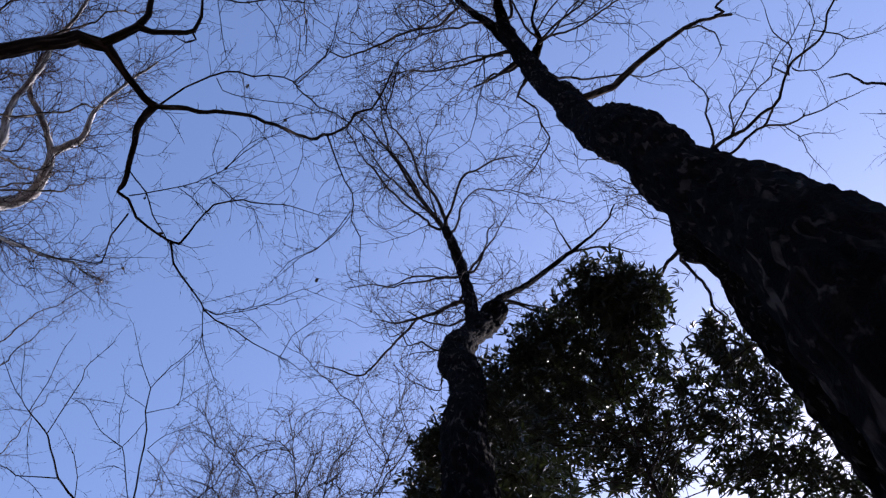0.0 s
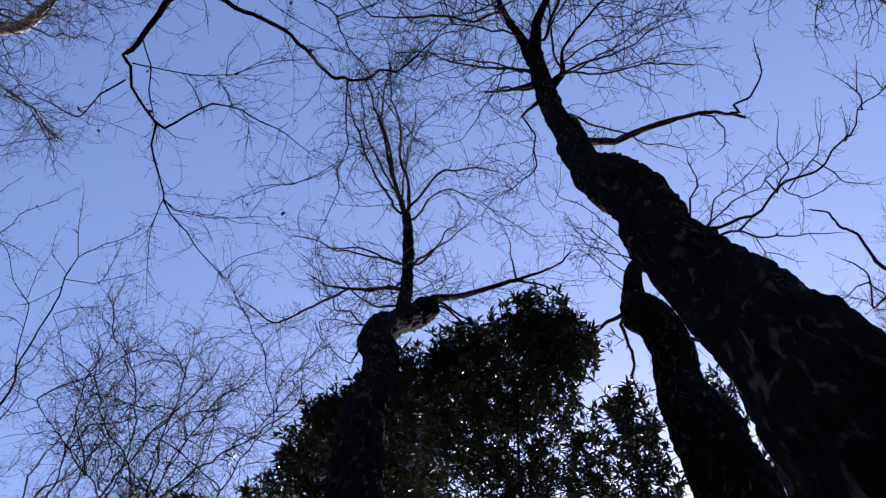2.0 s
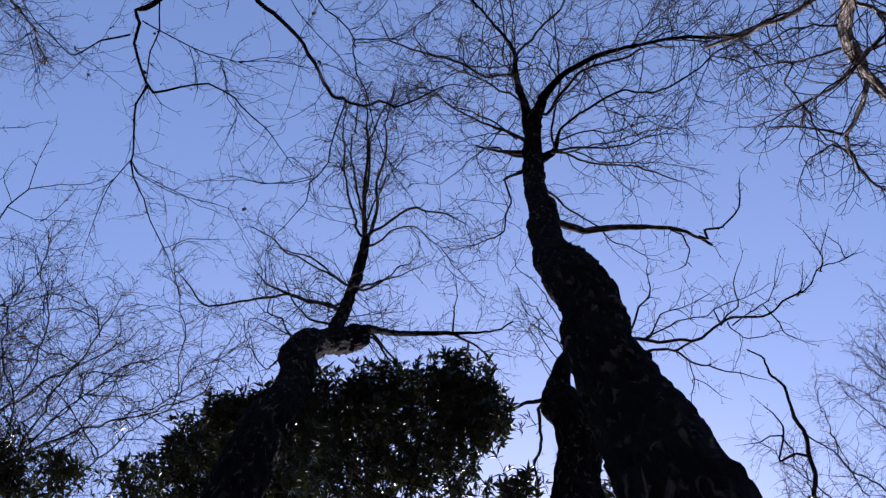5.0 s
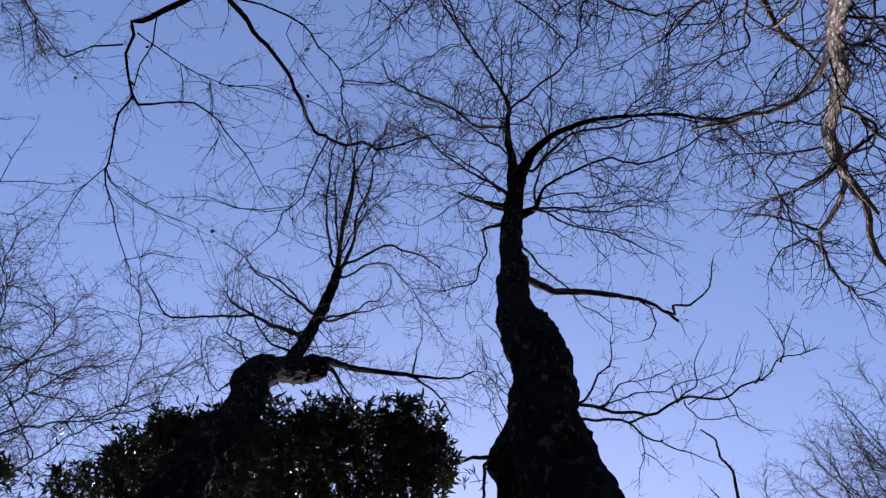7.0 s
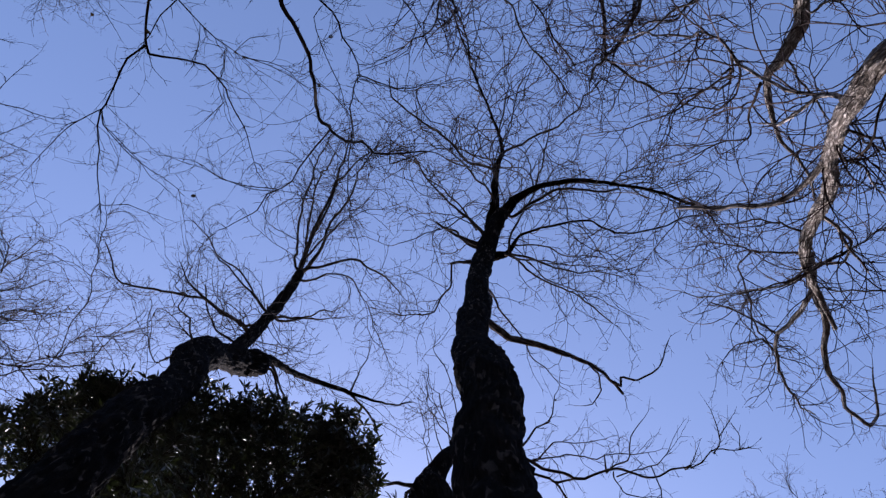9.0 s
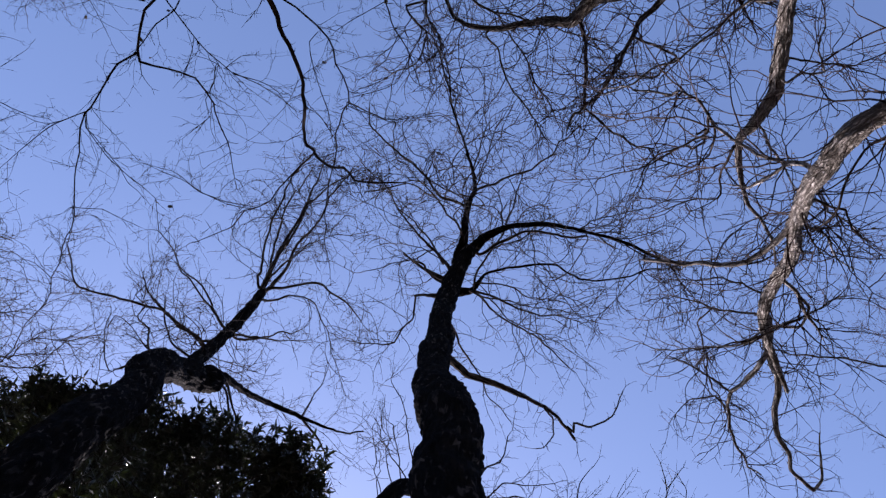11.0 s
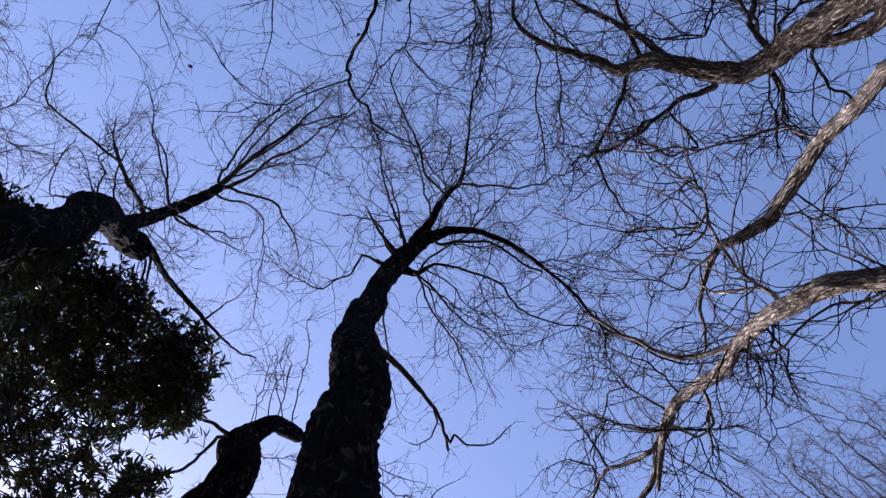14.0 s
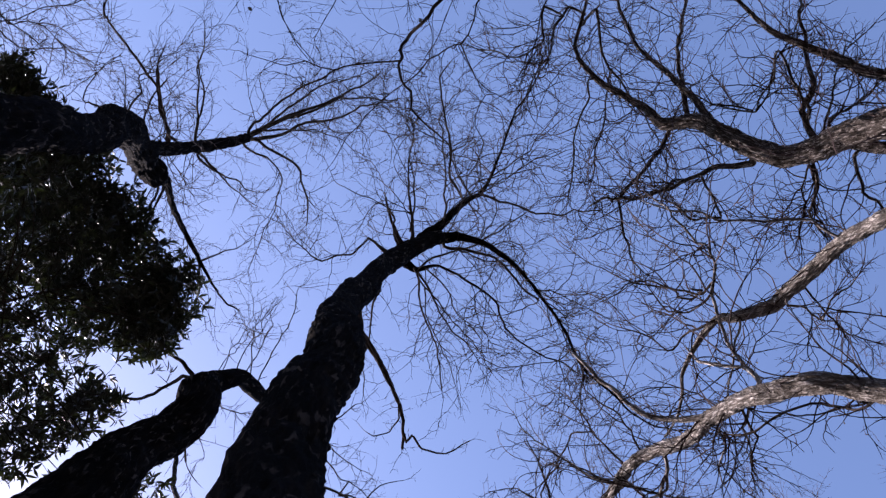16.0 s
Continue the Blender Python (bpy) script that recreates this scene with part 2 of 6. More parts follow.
def prisms(lines):
    """All the polylines as thin three-sided stems in one mesh."""
    V, Fc, base = [], [], 0
    for L in lines:
        X = L[:, :3]
        T = np.gradient(X, axis=0)
        T /= np.linalg.norm(T, axis=1)[:, None] + 1e-9
        N = np.cross(T, (0.31, 0.87, 0.38))
        N /= np.linalg.norm(N, axis=1)[:, None] + 1e-9
        B = np.cross(T, N)
        r = L[:, 3:4] / 2
        V.append(np.stack([X + r * N, X + r * (-0.5 * N + 0.866 * B), X + r * (-0.5 * N - 0.866 * B)], 1).reshape(-1, 3))
        i = base + 3 * np.arange(len(X) - 1)[:, None]
        j = np.array([[0, 1, 4, 3], [1, 2, 5, 4], [2, 0, 3, 5]])
        Fc.append((i[:, None] + j[None]).reshape(-1, 4))
        base += 3 * len(X)
    return np.concatenate(V), np.concatenate(Fc).tolist()


SEED = [10]
DENSE = 1.05


class Tree:
    def __init__(self, name, label, base, bark_m, twig_m, category="tree", fine=1.0, bushy=1.0):
        self.ob = tagged(new(name), label, category)
        self.ob.location = base
        self.base, self.bark, self.twig, self.fine, self.bushy = np.array([*base, 0.0]), bark_m, twig_m, fine, bushy


def grow(tree, name, pts, density=0, length=0.0, bark=False, thick=1.0, wander=0.15, lot=0):
    """A trunk or limb through control points (x, y, z, diameter), with its twigs as a sub-part."""
    SEED[0] += 1
    rng = np.random.default_rng(SEED[0])
    P = np.array(pts, float) - tree.base
    big = P[:, 3].max()
    if bark and big > 0.2:
        path = spline(P, 0.045)
        path[:, 3] *= 1.03
        V, Fc, st = tube(path, 64, 0.125, SEED[0])
    else:
        path = spline(P, 0.04 if big > 0.08 else 0.06, 0.85 if big > 0.13 else 0.4)
        f = 3.2 if big < 0.07 else 1.5
        w = np.array([[noise.noise(Vector((x * f + k * 9.1 + SEED[0], 0.3, 0.7))) + 0.45 * noise.noise(Vector((x * f * 2.7 + k * 5.3, SEED[0], 0.2))) for k in range(3)] for x in np.arange(len(path)) * (0.04 if big > 0.08 else 0.06)])
        fade = np.minimum(1, np.minimum(np.arange(len(path)), np.arange(len(path))[::-1]) / 6)[:, None]
        along = np.concatenate([[0], np.cumsum(np.linalg.norm(np.diff(path[:, :3], axis=0), axis=1))])
        gap = 0.3 * tree.fine if big < 0.09 else 0.55
        knots = np.arange(0, along[-1] + 2 * gap, gap) + rng.uniform(-0.3, 0.3, len(np.arange(0, along[-1] + 2 * gap, gap))) * gap
        kink = rng.normal(0, 1, (len(knots), 3))
        w = 0.5 * w + 0.9 * np.stack([np.interp(along, knots, kink[:, k]) for k in range(3)], 1)
        path[:, :3] += w * fade * np.where(path[:, 3:4] < 0.035, 0.034, 0.018) * tree.fine
        crook = np.arange(0, along[-1] + 0.5, 0.13) + rng.uniform(-0.05, 0.05, len(np.arange(0, along[-1] + 0.5, 0.13)))
        bend = rng.normal(0, 1, (len(crook), 3))
        path[:, :3] += fade * np.stack([np.interp(along, crook, bend[:, k]) for k in range(3)], 1) * (0.010 if big < 0.09 else 0.006) * (0.5 + 0.5 * tree.fine)
        path[:, 3] *= np.where(path[:, 3] < 0.06, 0.88, 1.0)
        V, Fc, st = tube(path, 64 if big > 0.14 else 36 if big > 0.08 else 8 if big > 0.03 else 6, (0.15 if tree.bark in (BARK_SUNLIT, BARK_OAK) else 0.22) if big > 0.08 else 0.10, SEED[0] + lot, furrows=3.0 if tree.bark in (BARK_SUNLIT, BARK_OAK) else 1.2)
    # Thin limbs swap bark by painted light: browner than backlit trunks, darker than sunlit limbs.
    ob = part(name, V, Fc, BARK_LIMB_BAKED if (tree.bark is BARK_BACKLIT and big < 0.13) or (tree.bark in (BARK_SUNLIT, BARK_OAK) and big < 0.034) else tree.bark, tree.ob, stem=st)
    if density:
        S = np.concatenate([[0], np.cumsum(np.linalg.norm(np.diff(path[:, :3], axis=0), axis=1))])
        lines = []
        total = S[-1]
        for k in range(max(2, int(density * DENSE * tree.bushy * total))):
            s = total * (0.08 + 0.92 * rng.random() ** 0.8)
            i = min(len(path) - 2, max(1, int(np.searchsorted(S, s))))
            t = path[i + 1, :3] - path[i - 1, :3]
            t /= np.linalg.norm(t) + 1e-9
            k = np.cross(t, rng.normal(0, 1, 3))
            k /= np.linalg.norm(k) + 1e-9
            a = rng.uniform(0.5, 1.35)
            f = s / total
            ln = length * rng.uniform(0.3, 1.55) * (1.05 - 0.40 * f)
            r = min((0.0060 if tree.bark in (BARK_SUNLIT, BARK_OAK) else 0.0046) * tree.fine * thick * (0.4 + ln), 0.45 * path[i, 3])
            sprout(rng, lines, path[i, :3], t * math.cos(a) + k * math.sin(a), ln, r, 2, 0.15, thin=0.0022 * tree.fine, wander=wander, step=0.062 * tree.fine)
        for k in range(int(7 * total / tree.fine) if big < 0.09 else 0):
            i = int(rng.integers(2, len(path) - 1))
            t = path[i + 1, :3] - path[i - 1, :3]
            v = np.cross(t, rng.normal(0, 1, 3))
            v = v / (np.linalg.norm(v) + 1e-9) + 0.6 * t / (np.linalg.norm(t) + 1e-9)
            v *= tree.fine * rng.uniform(0.02, 0.085)
            d = min(0.0085 * tree.fine, 0.6 * path[i, 3])
            q = path[i, :3] + v + rng.normal(0, 0.01 * tree.fine, 3)
            lines.append(np.array([(*path[i, :3], d), (*q, 0.8 * d), (*(q + 0.5 * v + rng.normal(0, 0.012 * tree.fine, 3)), 0.55 * d)]))
        t = path[-1, :3] - path[-3, :3]
        sprout(rng, lines, path[-1, :3], t / (np.linalg.norm(t) + 1e-9), length * 0.7, min(path[-1, 3] / 2, 0.005 * tree.fine), 2, thin=0.0024 * tree.fine, step=0.062 * tree.fine)
        V, Fc = prisms(lines)
        tw = part("spray", V, Fc, tree.twig, ob, smooth=False)
        tw["kind"] = "stuff"
    return ob


def leaf_mesh(P, D, U, L, W):
    """Folded pointed leaves: base P, direction D, upper side U, length L and width W, in arrays."""
    s = np.cross(D, U)
    s /= np.linalg.norm(s, axis=1)[:, None] + 1e-9
    u = np.cross(s, D)
    L, W = L[:, None], W[:, None]
    rows = [P, P + D * L * 0.32 + s * W * 0.5 + u * W * 0.22, P + D * L * 0.68 + s * W * 0.40 + u * W * 0.12, P + D * L - u * L * 0.10,
            P + D * L * 0.68 - s * W * 0.40 + u * W * 0.12, P + D * L * 0.32 - s * W * 0.5 + u * W * 0.22, P + D * L * 0.5]
    V = np.stack(rows, 1).reshape(-1, 3)
    f = np.array([[0, 1, 6], [1, 2, 6], [2, 3, 6], [3, 4, 6], [4, 5, 6], [5, 0, 6]])
    return V, (7 * np.arange(len(P))[:, None, None] + f[None]).reshape(-1, 3).tolist()


def evergreen(name, label, base, blobs, size=0.09, per=235, seed=3):
    """A broad-leaved evergreen: a stem, a branch to each spray, and rosettes of pointed leaves."""
    rng = np.random.default_rng(seed)
    root = tagged(new(name), label, "tree")
    root.location = (base[0], base[1], 0)
    off = np.array([base[0], base[1], 0.0])
    C = np.array(blobs, float)
    c0 = C[:, :3].mean(0)
    top = np.array([c0[0], c0[1], C[:, 2].min() - 0.6]) - off
    crown = np.array([c0[0], c0[1], C[:, 2].max() - 0.2]) - off
    trunk = np.array([(0, 0, -0.05, 0.16), (top[0] * 0.3 + 0.05, top[1] * 0.3, top[2] * 0.5, 0.13), (*top, 0.045), (*crown, 0.015)])
    V, Fc, st = tube(spline(trunk, 0.08), 14, 0.08, seed)
    part("trunk", V, Fc, BARK_BLACK, root, stem=st)
    for x, y, z, dia, dens in blobs:
        c = np.array([x, y, z]) - off
        r = dia / 2
        reach = float(np.linalg.norm((c - top)[:2]))
        f0 = min(0.95, max(0.0, (c[2] - top[2] - 0.75 * reach) / (crown[2] - top[2])))
        joint = top + (crown - top) * f0
        mid = (joint + c) / 2 + np.append(rng.normal(0, 0.15, 2), -0.12)
        path = spline([(*joint, 0.009), (*mid, 0.007), (*(c - UP * 0.1), 0.006), (*(c + UP * r * 0.5), 0.004)], 0.08)
        V, Fc, st = tube(path, 7, 0.05, seed)
        br = part("branch", V, Fc, BARK_BLACK, root, stem=st)
        n = int(per * dens * max(r, 0.2) ** 2 / 0.16)
        tips = rng.normal(0, 1, (n, 3))
        tips /= np.linalg.norm(tips, axis=1)[:, None]
        out = tips.copy()
        tips = c + tips * r * (rng.random((n, 1)) ** 0.45) * np.array([1, 1, 0.9])
        tips += rng.normal(0, 0.05, (n, 3))
        sprig = rng.random(n) < 0.09
        tips[sprig] += (out[sprig] * 0.7 + UP * 0.5) * rng.uniform(0.05, 0.2, (int(sprig.sum()), 1))
        k = rng.integers(6, 11, n)
        P = np.repeat(tips, k, 0)
        ax = np.repeat(out * 0.6 + np.array([0.15, 0.1, 0.8]) + rng.normal(0, 0.3, (n, 3)), k, 0)
        ax /= np.linalg.norm(ax, axis=1)[:, None]
        D = rng.normal(0, 1, P.shape)
        D -= ax * (D * ax).sum(1)[:, None]
        D /= np.linalg.norm(D, axis=1)[:, None]
        D = D + ax * rng.uniform(-0.25, 0.9, (len(P), 1))
        D /= np.linalg.norm(D, axis=1)[:, None]
        P = P - ax * rng.uniform(0, 0.04, (len(P), 1))
        L = size * rng.uniform(0.6, 1.15, len(P))
        V, Fc = leaf_mesh(P, D, ax, L, L * rng.uniform(0.19, 0.27, len(P)))
        lv = part("foliage", V, Fc, LEAF, br, smooth=False)
        lv["kind"] = "stuff"
        lines = [np.array([(*(c - UP * 0.1 + rng.normal(0, 0.05, 3)), 0.006), (*((c + t) / 2 + rng.normal(0, 0.03, 3)), 0.005), (*t, 0.003)]) for t in np.vstack([tips[::4], tips[sprig]])]
        V, Fc = prisms(lines)
        tw = part("spray", V, Fc, BARK_BLACK, br, smooth=False)
        tw["kind"] = "stuff"
    return root


# ---- ground ----
def ground_sheet():
    r = np.concatenate([[0.0], np.geomspace(1.0, 900.0, 40)])
    V, n = [], 48
    for q in r:
        for k in range(n):
            x, y = q * math.cos(k * 2 * math.pi / n), q * math.sin(k * 2 * math.pi / n)
            V.append((x, y, 0.05 * noise.noise(Vector((x * 0.4, y * 0.4, 0))) * min(q, 10) / 10))
    Fc = [(i * n + k, i * n + (k + 1) % n, (i + 1) * n + (k + 1) % n, (i + 1) * n + k) for i in range(1, len(r) - 1) for k in range(n)]
    Fc += [(0, n + k, n + (k + 1) % n) for k in range(n)]
    return tagged(part("ground", V, [f[::-1] if len(f) == 4 else f for f in Fc], litter(), None), "woodland ground covered with brown leaf litter", "ground", kind="structure")


ground_sheet()


def unseen_wood_ring():
    """Unseen closed ring all round, added to block low sky and shade the ground."""
    V, Fc, n = [], [], 360
    for k in range(n):
        a = k * 2 * math.pi / n
        r = 30 + 2.5 * noise.noise(Vector((math.cos(a) * 6, math.sin(a) * 6, 0)))
        h = 16.5 + 2.0 * noise.noise(Vector((math.cos(a) * 9, math.sin(a) * 9, 3))) + 1.2 * noise.noise(Vector((math.cos(a) * 40, math.sin(a) * 40, 5)))
        for z, dr in ((-0.3, 0.0), (h * 0.5, -1.2), (h * 0.85, -0.5), (h, 0.8)):
            V.append(((r + dr) * math.cos(a), (r + dr) * math.sin(a), z))
    for k in range(n):
        for i in range(3):
            p, q = 4 * k + i, 4 * ((k + 1) % n) + i
            Fc.append((p, p + 1, q + 1, q))
    m, nt, p = mat("unseen_ring_wood")
    nt.links.new(ramp(nt, tex(nt, "Noise", 1.5, (1, 1, 0.3)), (0.35, (0.012, 0.014, 0.010)), (0.7, (0.05, 0.042, 0.034))), p.inputs["Base Color"])
    p.inputs["Roughness"].default_value = 0.95
    tagged(part("backdrop", V, Fc, m, None), "unseen dark ring standing in for woodland, added to block the low sky", "backdrop", kind="structure")


unseen_wood_ring()

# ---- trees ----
tree_a = Tree("tree", "bare tree with a thick dark lichen-spotted trunk bending over", (0.46, 0.31, 0), BARK_BACKLIT, TWIG, bushy=0.8)
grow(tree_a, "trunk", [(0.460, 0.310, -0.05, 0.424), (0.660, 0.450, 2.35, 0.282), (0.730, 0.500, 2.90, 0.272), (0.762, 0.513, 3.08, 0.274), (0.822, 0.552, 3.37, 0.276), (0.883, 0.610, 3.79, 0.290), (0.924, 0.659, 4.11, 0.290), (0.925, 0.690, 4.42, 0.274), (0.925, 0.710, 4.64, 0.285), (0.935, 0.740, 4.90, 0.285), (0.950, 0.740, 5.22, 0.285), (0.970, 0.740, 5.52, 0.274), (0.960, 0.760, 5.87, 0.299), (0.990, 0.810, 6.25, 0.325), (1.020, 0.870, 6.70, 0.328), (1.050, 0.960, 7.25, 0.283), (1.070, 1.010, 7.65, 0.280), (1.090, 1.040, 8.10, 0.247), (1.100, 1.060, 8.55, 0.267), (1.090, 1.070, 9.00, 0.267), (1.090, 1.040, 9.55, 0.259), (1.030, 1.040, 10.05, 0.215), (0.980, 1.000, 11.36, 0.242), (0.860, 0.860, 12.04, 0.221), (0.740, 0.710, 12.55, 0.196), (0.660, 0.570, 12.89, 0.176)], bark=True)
grow(tree_a, "limb", [(0.66, 0.57, 12.89, 0.177), (0.77, 0.75, 13.06, 0.216), (0.41, 0.52, 13.40, 0.095), (0.10, 0.33, 13.91, 0.081), (-0.03, 0.17, 14.25, 0.061), (-0.40, 0.06, 14.62, 0.047), (-0.84, 0.01, 15.00, 0.038), (-1.32, -0.03, 15.37, 0.033), (-1.88, -0.20, 15.75, 0.028), (-2.48, -0.29, 16.12, 0.023)], 10,1.6)
grow(tree_a, "limb", [(-0.03, 0.17, 14.25, 0.046), (0.00, -0.22, 14.55, 0.042), (0.02, -0.68, 14.84, 0.037), (-0.11, -1.28, 15.14, 0.027), (-0.27, -1.81, 15.44, 0.022)], 10,1.2)
grow(tree_a, "limb", [(0.77, 0.75, 13.06, 0.173), (0.79, 0.78, 12.89, 0.198), (0.62, 0.36, 13.06, 0.123), (0.63, -0.03, 13.06, 0.075), (0.80, -0.54, 13.06, 0.060), (1.14, -1.03, 13.11, 0.047), (1.51, -1.43, 13.16, 0.047), (1.87, -1.76, 13.21, 0.043), (2.14, -2.20, 13.25, 0.033), (2.39, -2.72, 13.30, 0.029), (2.46, -3.20, 13.35, 0.024), (2.40, -3.64, 13.40, 0.019)], 14,1.5)
grow(tree_a, "limb", [(0.77, 0.74, 12.42, 0.192), (1.01, 1.02, 12.55, 0.163), (1.14, 0.75, 12.72, 0.079), (1.04, 0.46, 13.06, 0.037), (1.23, -0.14, 13.23, 0.033), (1.59, -0.56, 13.40, 0.029), (1.88, -1.01, 13.57, 0.025), (2.11, -1.82, 13.74, 0.020)], 9,1.2)
grow(tree_a, "limb", [(1.15, 0.74, 12.72, 0.046), (1.45, 0.63, 12.89, 0.032), (1.89, 0.41, 13.06, 0.028), (2.40, 0.11, 13.23, 0.024), (2.80, -0.01, 13.40, 0.020)], 9,1.0)
grow(tree_a, "limb", [(1.15, 0.74, 12.72, 0.036), (1.61, 0.35, 13.00, 0.028), (1.96, -0.07, 13.29, 0.024), (2.30, -0.43, 13.57, 0.015)], 9,1.0)
grow(tree_a, "limb", [(1.15, 0.74, 12.72, 0.036), (0.81, 0.41, 13.06, 0.033), (0.68, 0.05, 13.40, 0.029), (0.36, -0.28, 13.74, 0.025), (-0.06, -0.64, 14.08, 0.015)], 6,0.8)
grow(tree_a, "limb", [(0.79, 0.78, 12.89, 0.094), (0.88, 1.03, 12.89, 0.075), (0.63, 1.23, 13.06, 0.042), (0.50, 1.34, 13.23, 0.038), (0.35, 1.44, 13.40, 0.029)], 10,0.7)
grow(tree_a, "limb", [(1.01, 1.02, 12.55, 0.091), (1.01, 1.17, 12.55, 0.073), (0.96, 1.33, 12.72, 0.041), (0.92, 1.49, 12.89, 0.037)], 10,0.6)
grow(tree_a, "limb", [(0.92, 1.48, 12.88, 0.032), (1.17, 1.63, 13.02, 0.028), (1.34, 1.85, 13.14, 0.028), (1.33, 2.23, 13.27, 0.024), (1.26, 2.57, 13.40, 0.015)], 22,1.0)
grow(tree_a, "limb", [(0.88, 1.03, 12.89, 0.060), (0.87, 0.93, 12.89, 0.070), (0.36, 1.07, 13.26, 0.038), (-0.04, 1.27, 13.64, 0.029), (-0.42, 1.36, 14.01, 0.025), (-0.79, 1.44, 14.39, 0.021), (-1.10, 1.59, 14.76, 0.016)], 12,1.2)
grow(tree_a, "limb", [(0.53, 0.60, 13.29, 0.047), (0.47, 0.57, 13.23, 0.038), (-0.12, 0.74, 13.70, 0.025), (-0.67, 0.93, 14.16, 0.020), (-1.14, 1.03, 14.63, 0.021), (-1.50, 0.89, 15.10, 0.016)], 8,1.1)
grow(tree_a, "limb", [(0.99, 1.01, 10.98, 0.095), (1.26, 1.25, 11.00, 0.090), (1.49, 1.24, 11.14, 0.086), (1.71, 1.18, 11.28, 0.081), (1.90, 1.11, 11.41, 0.077), (2.16, 0.92, 11.60, 0.070), (2.53, 0.67, 11.87, 0.060), (2.79, 0.50, 12.04, 0.053), (3.02, 0.39, 12.18, 0.047), (3.27, 0.34, 12.31, 0.042), (3.44, 0.32, 12.40, 0.038)], 5,0.7)
grow(tree_a, "limb", [(3.20, 0.34, 12.25, 0.041), (3.31, 0.29, 12.30, 0.039), (3.23, 0.23, 12.36, 0.036), (3.42, 0.06, 12.47, 0.031), (3.41, -0.18, 12.59, 0.026), (3.35, -0.37, 12.69, 0.021), (3.22, -0.54, 12.80, 0.016)], 5,0.4)
grow(tree_a, "limb", [(0.68, 0.52, 12.90, 0.053), (0.76, 0.47, 12.92, 0.052), (0.73, 0.23, 12.96, 0.049), (0.77, 0.03, 13.00, 0.046), (0.78, -0.16, 13.03, 0.043), (0.84, -0.35, 13.07, 0.041), (1.03, -0.64, 13.13, 0.036), (1.17, -0.97, 13.20, 0.031)], 6,0.9)
grow(tree_a, "limb", [(2.77, 0.50, 12.00, 0.029), (2.98, 0.46, 12.10, 0.026), (3.27, 0.52, 12.23, 0.021), (3.38, 0.73, 12.34, 0.017), (3.35, 0.83, 12.40, 0.015)], 5,0.4)
grow(tree_a, "limb", [(0.94, 0.95, 11.59, 0.052), (1.32, 1.08, 11.70, 0.041), (1.56, 1.10, 11.96, 0.030), (1.88, 1.14, 12.21, 0.026), (2.38, 1.12, 12.46, 0.018), (2.97, 1.01, 12.72, 0.014)], 6,0.7)
grow(tree_a, "limb", [(1.01, 1.02, 12.55, 0.061), (0.91, 1.04, 12.55, 0.049), (0.70, 1.22, 12.78, 0.036), (0.52, 1.32, 13.00, 0.033), (0.35, 1.43, 13.23, 0.028)], 6,0.9)
grow(tree_a, "limb", [(0.05, 0.26, 14.05, 0.025), (-0.22, 0.56, 14.25, 0.020), (-0.53, 0.75, 14.42, 0.021), (-0.75, 0.88, 14.59, 0.016), (-1.11, 1.05, 14.76, 0.011)], 8,0.9)
grow(tree_a, "limb", [(0.70, 0.97, 13.01, 0.037), (0.35, 1.01, 13.23, 0.028), (0.06, 1.12, 13.40, 0.024), (-0.22, 1.25, 13.57, 0.019), (-0.60, 1.37, 13.74, 0.015), (-0.99, 1.56, 13.91, 0.010)], 8,0.9)
grow(tree_a, "limb", [(-0.30, 0.09, 14.53, 0.032), (-0.41, 0.00, 14.42, 0.025), (-0.83, -0.35, 14.82, 0.021), (-1.24, -0.54, 15.21, 0.016), (-1.66, -0.73, 15.61, 0.011)], 8,0.9)
grow(tree_a, "limb", [(1.02, -0.86, 13.09, 0.027), (1.02, -1.12, 13.27, 0.023), (1.08, -1.50, 13.48, 0.019), (1.22, -1.97, 13.70, 0.014), (1.26, -2.32, 13.91, 0.010)], 8,0.9)
grow(tree_a, "limb", [(1.72, -1.62, 13.19, 0.034), (1.69, -1.67, 13.06, 0.027), (2.09, -1.84, 13.23, 0.023), (2.59, -2.00, 13.40, 0.019), (3.05, -2.34, 13.57, 0.009)], 8,0.9)
grow(tree_a, "limb", [(1.08, 0.67, 12.78, 0.027), (1.38, 0.28, 12.95, 0.023), (1.69, -0.00, 13.17, 0.019), (1.95, -0.36, 13.40, 0.014)], 8,0.8)
grow(tree_a, "limb", [(1.12, 0.80, 12.69, 0.039), (1.17, 0.72, 12.55, 0.031), (1.38, 0.57, 12.76, 0.027), (1.67, 0.20, 12.97, 0.018), (1.95, -0.19, 13.19, 0.014), (2.39, -0.66, 13.40, 0.009)], 8,0.8)
grow(tree_a, "limb", [(1.37, 0.58, 12.74, 0.023), (1.84, 0.42, 12.95, 0.018), (2.35, 0.02, 13.17, 0.014), (2.85, -0.28, 13.40, 0.009)], 8,0.8)
grow(tree_a, "limb", [(0.78, 0.32, 13.14, 0.025), (0.77, 0.25, 13.06, 0.028), (0.83, -0.09, 13.34, 0.024), (0.80, -0.34, 13.63, 0.019), (0.79, -0.72, 13.91, 0.015)], 8,0.8)
grow(tree_a, "limb", [(0.15, 0.36, 13.82, 0.051), (-0.14, 0.62, 13.74, 0.041), (-0.77, 0.85, 13.91, 0.034), (-1.19, 1.07, 14.08, 0.031), (-1.61, 1.17, 14.25, 0.026), (-1.83, 1.10, 14.42, 0.018)], 9,0.8)
tree_c = Tree("tree", "dark twin trunk with an arched head and one long bare limb", (1.75, 1.90, 0), BARK_BACKLIT, TWIG)
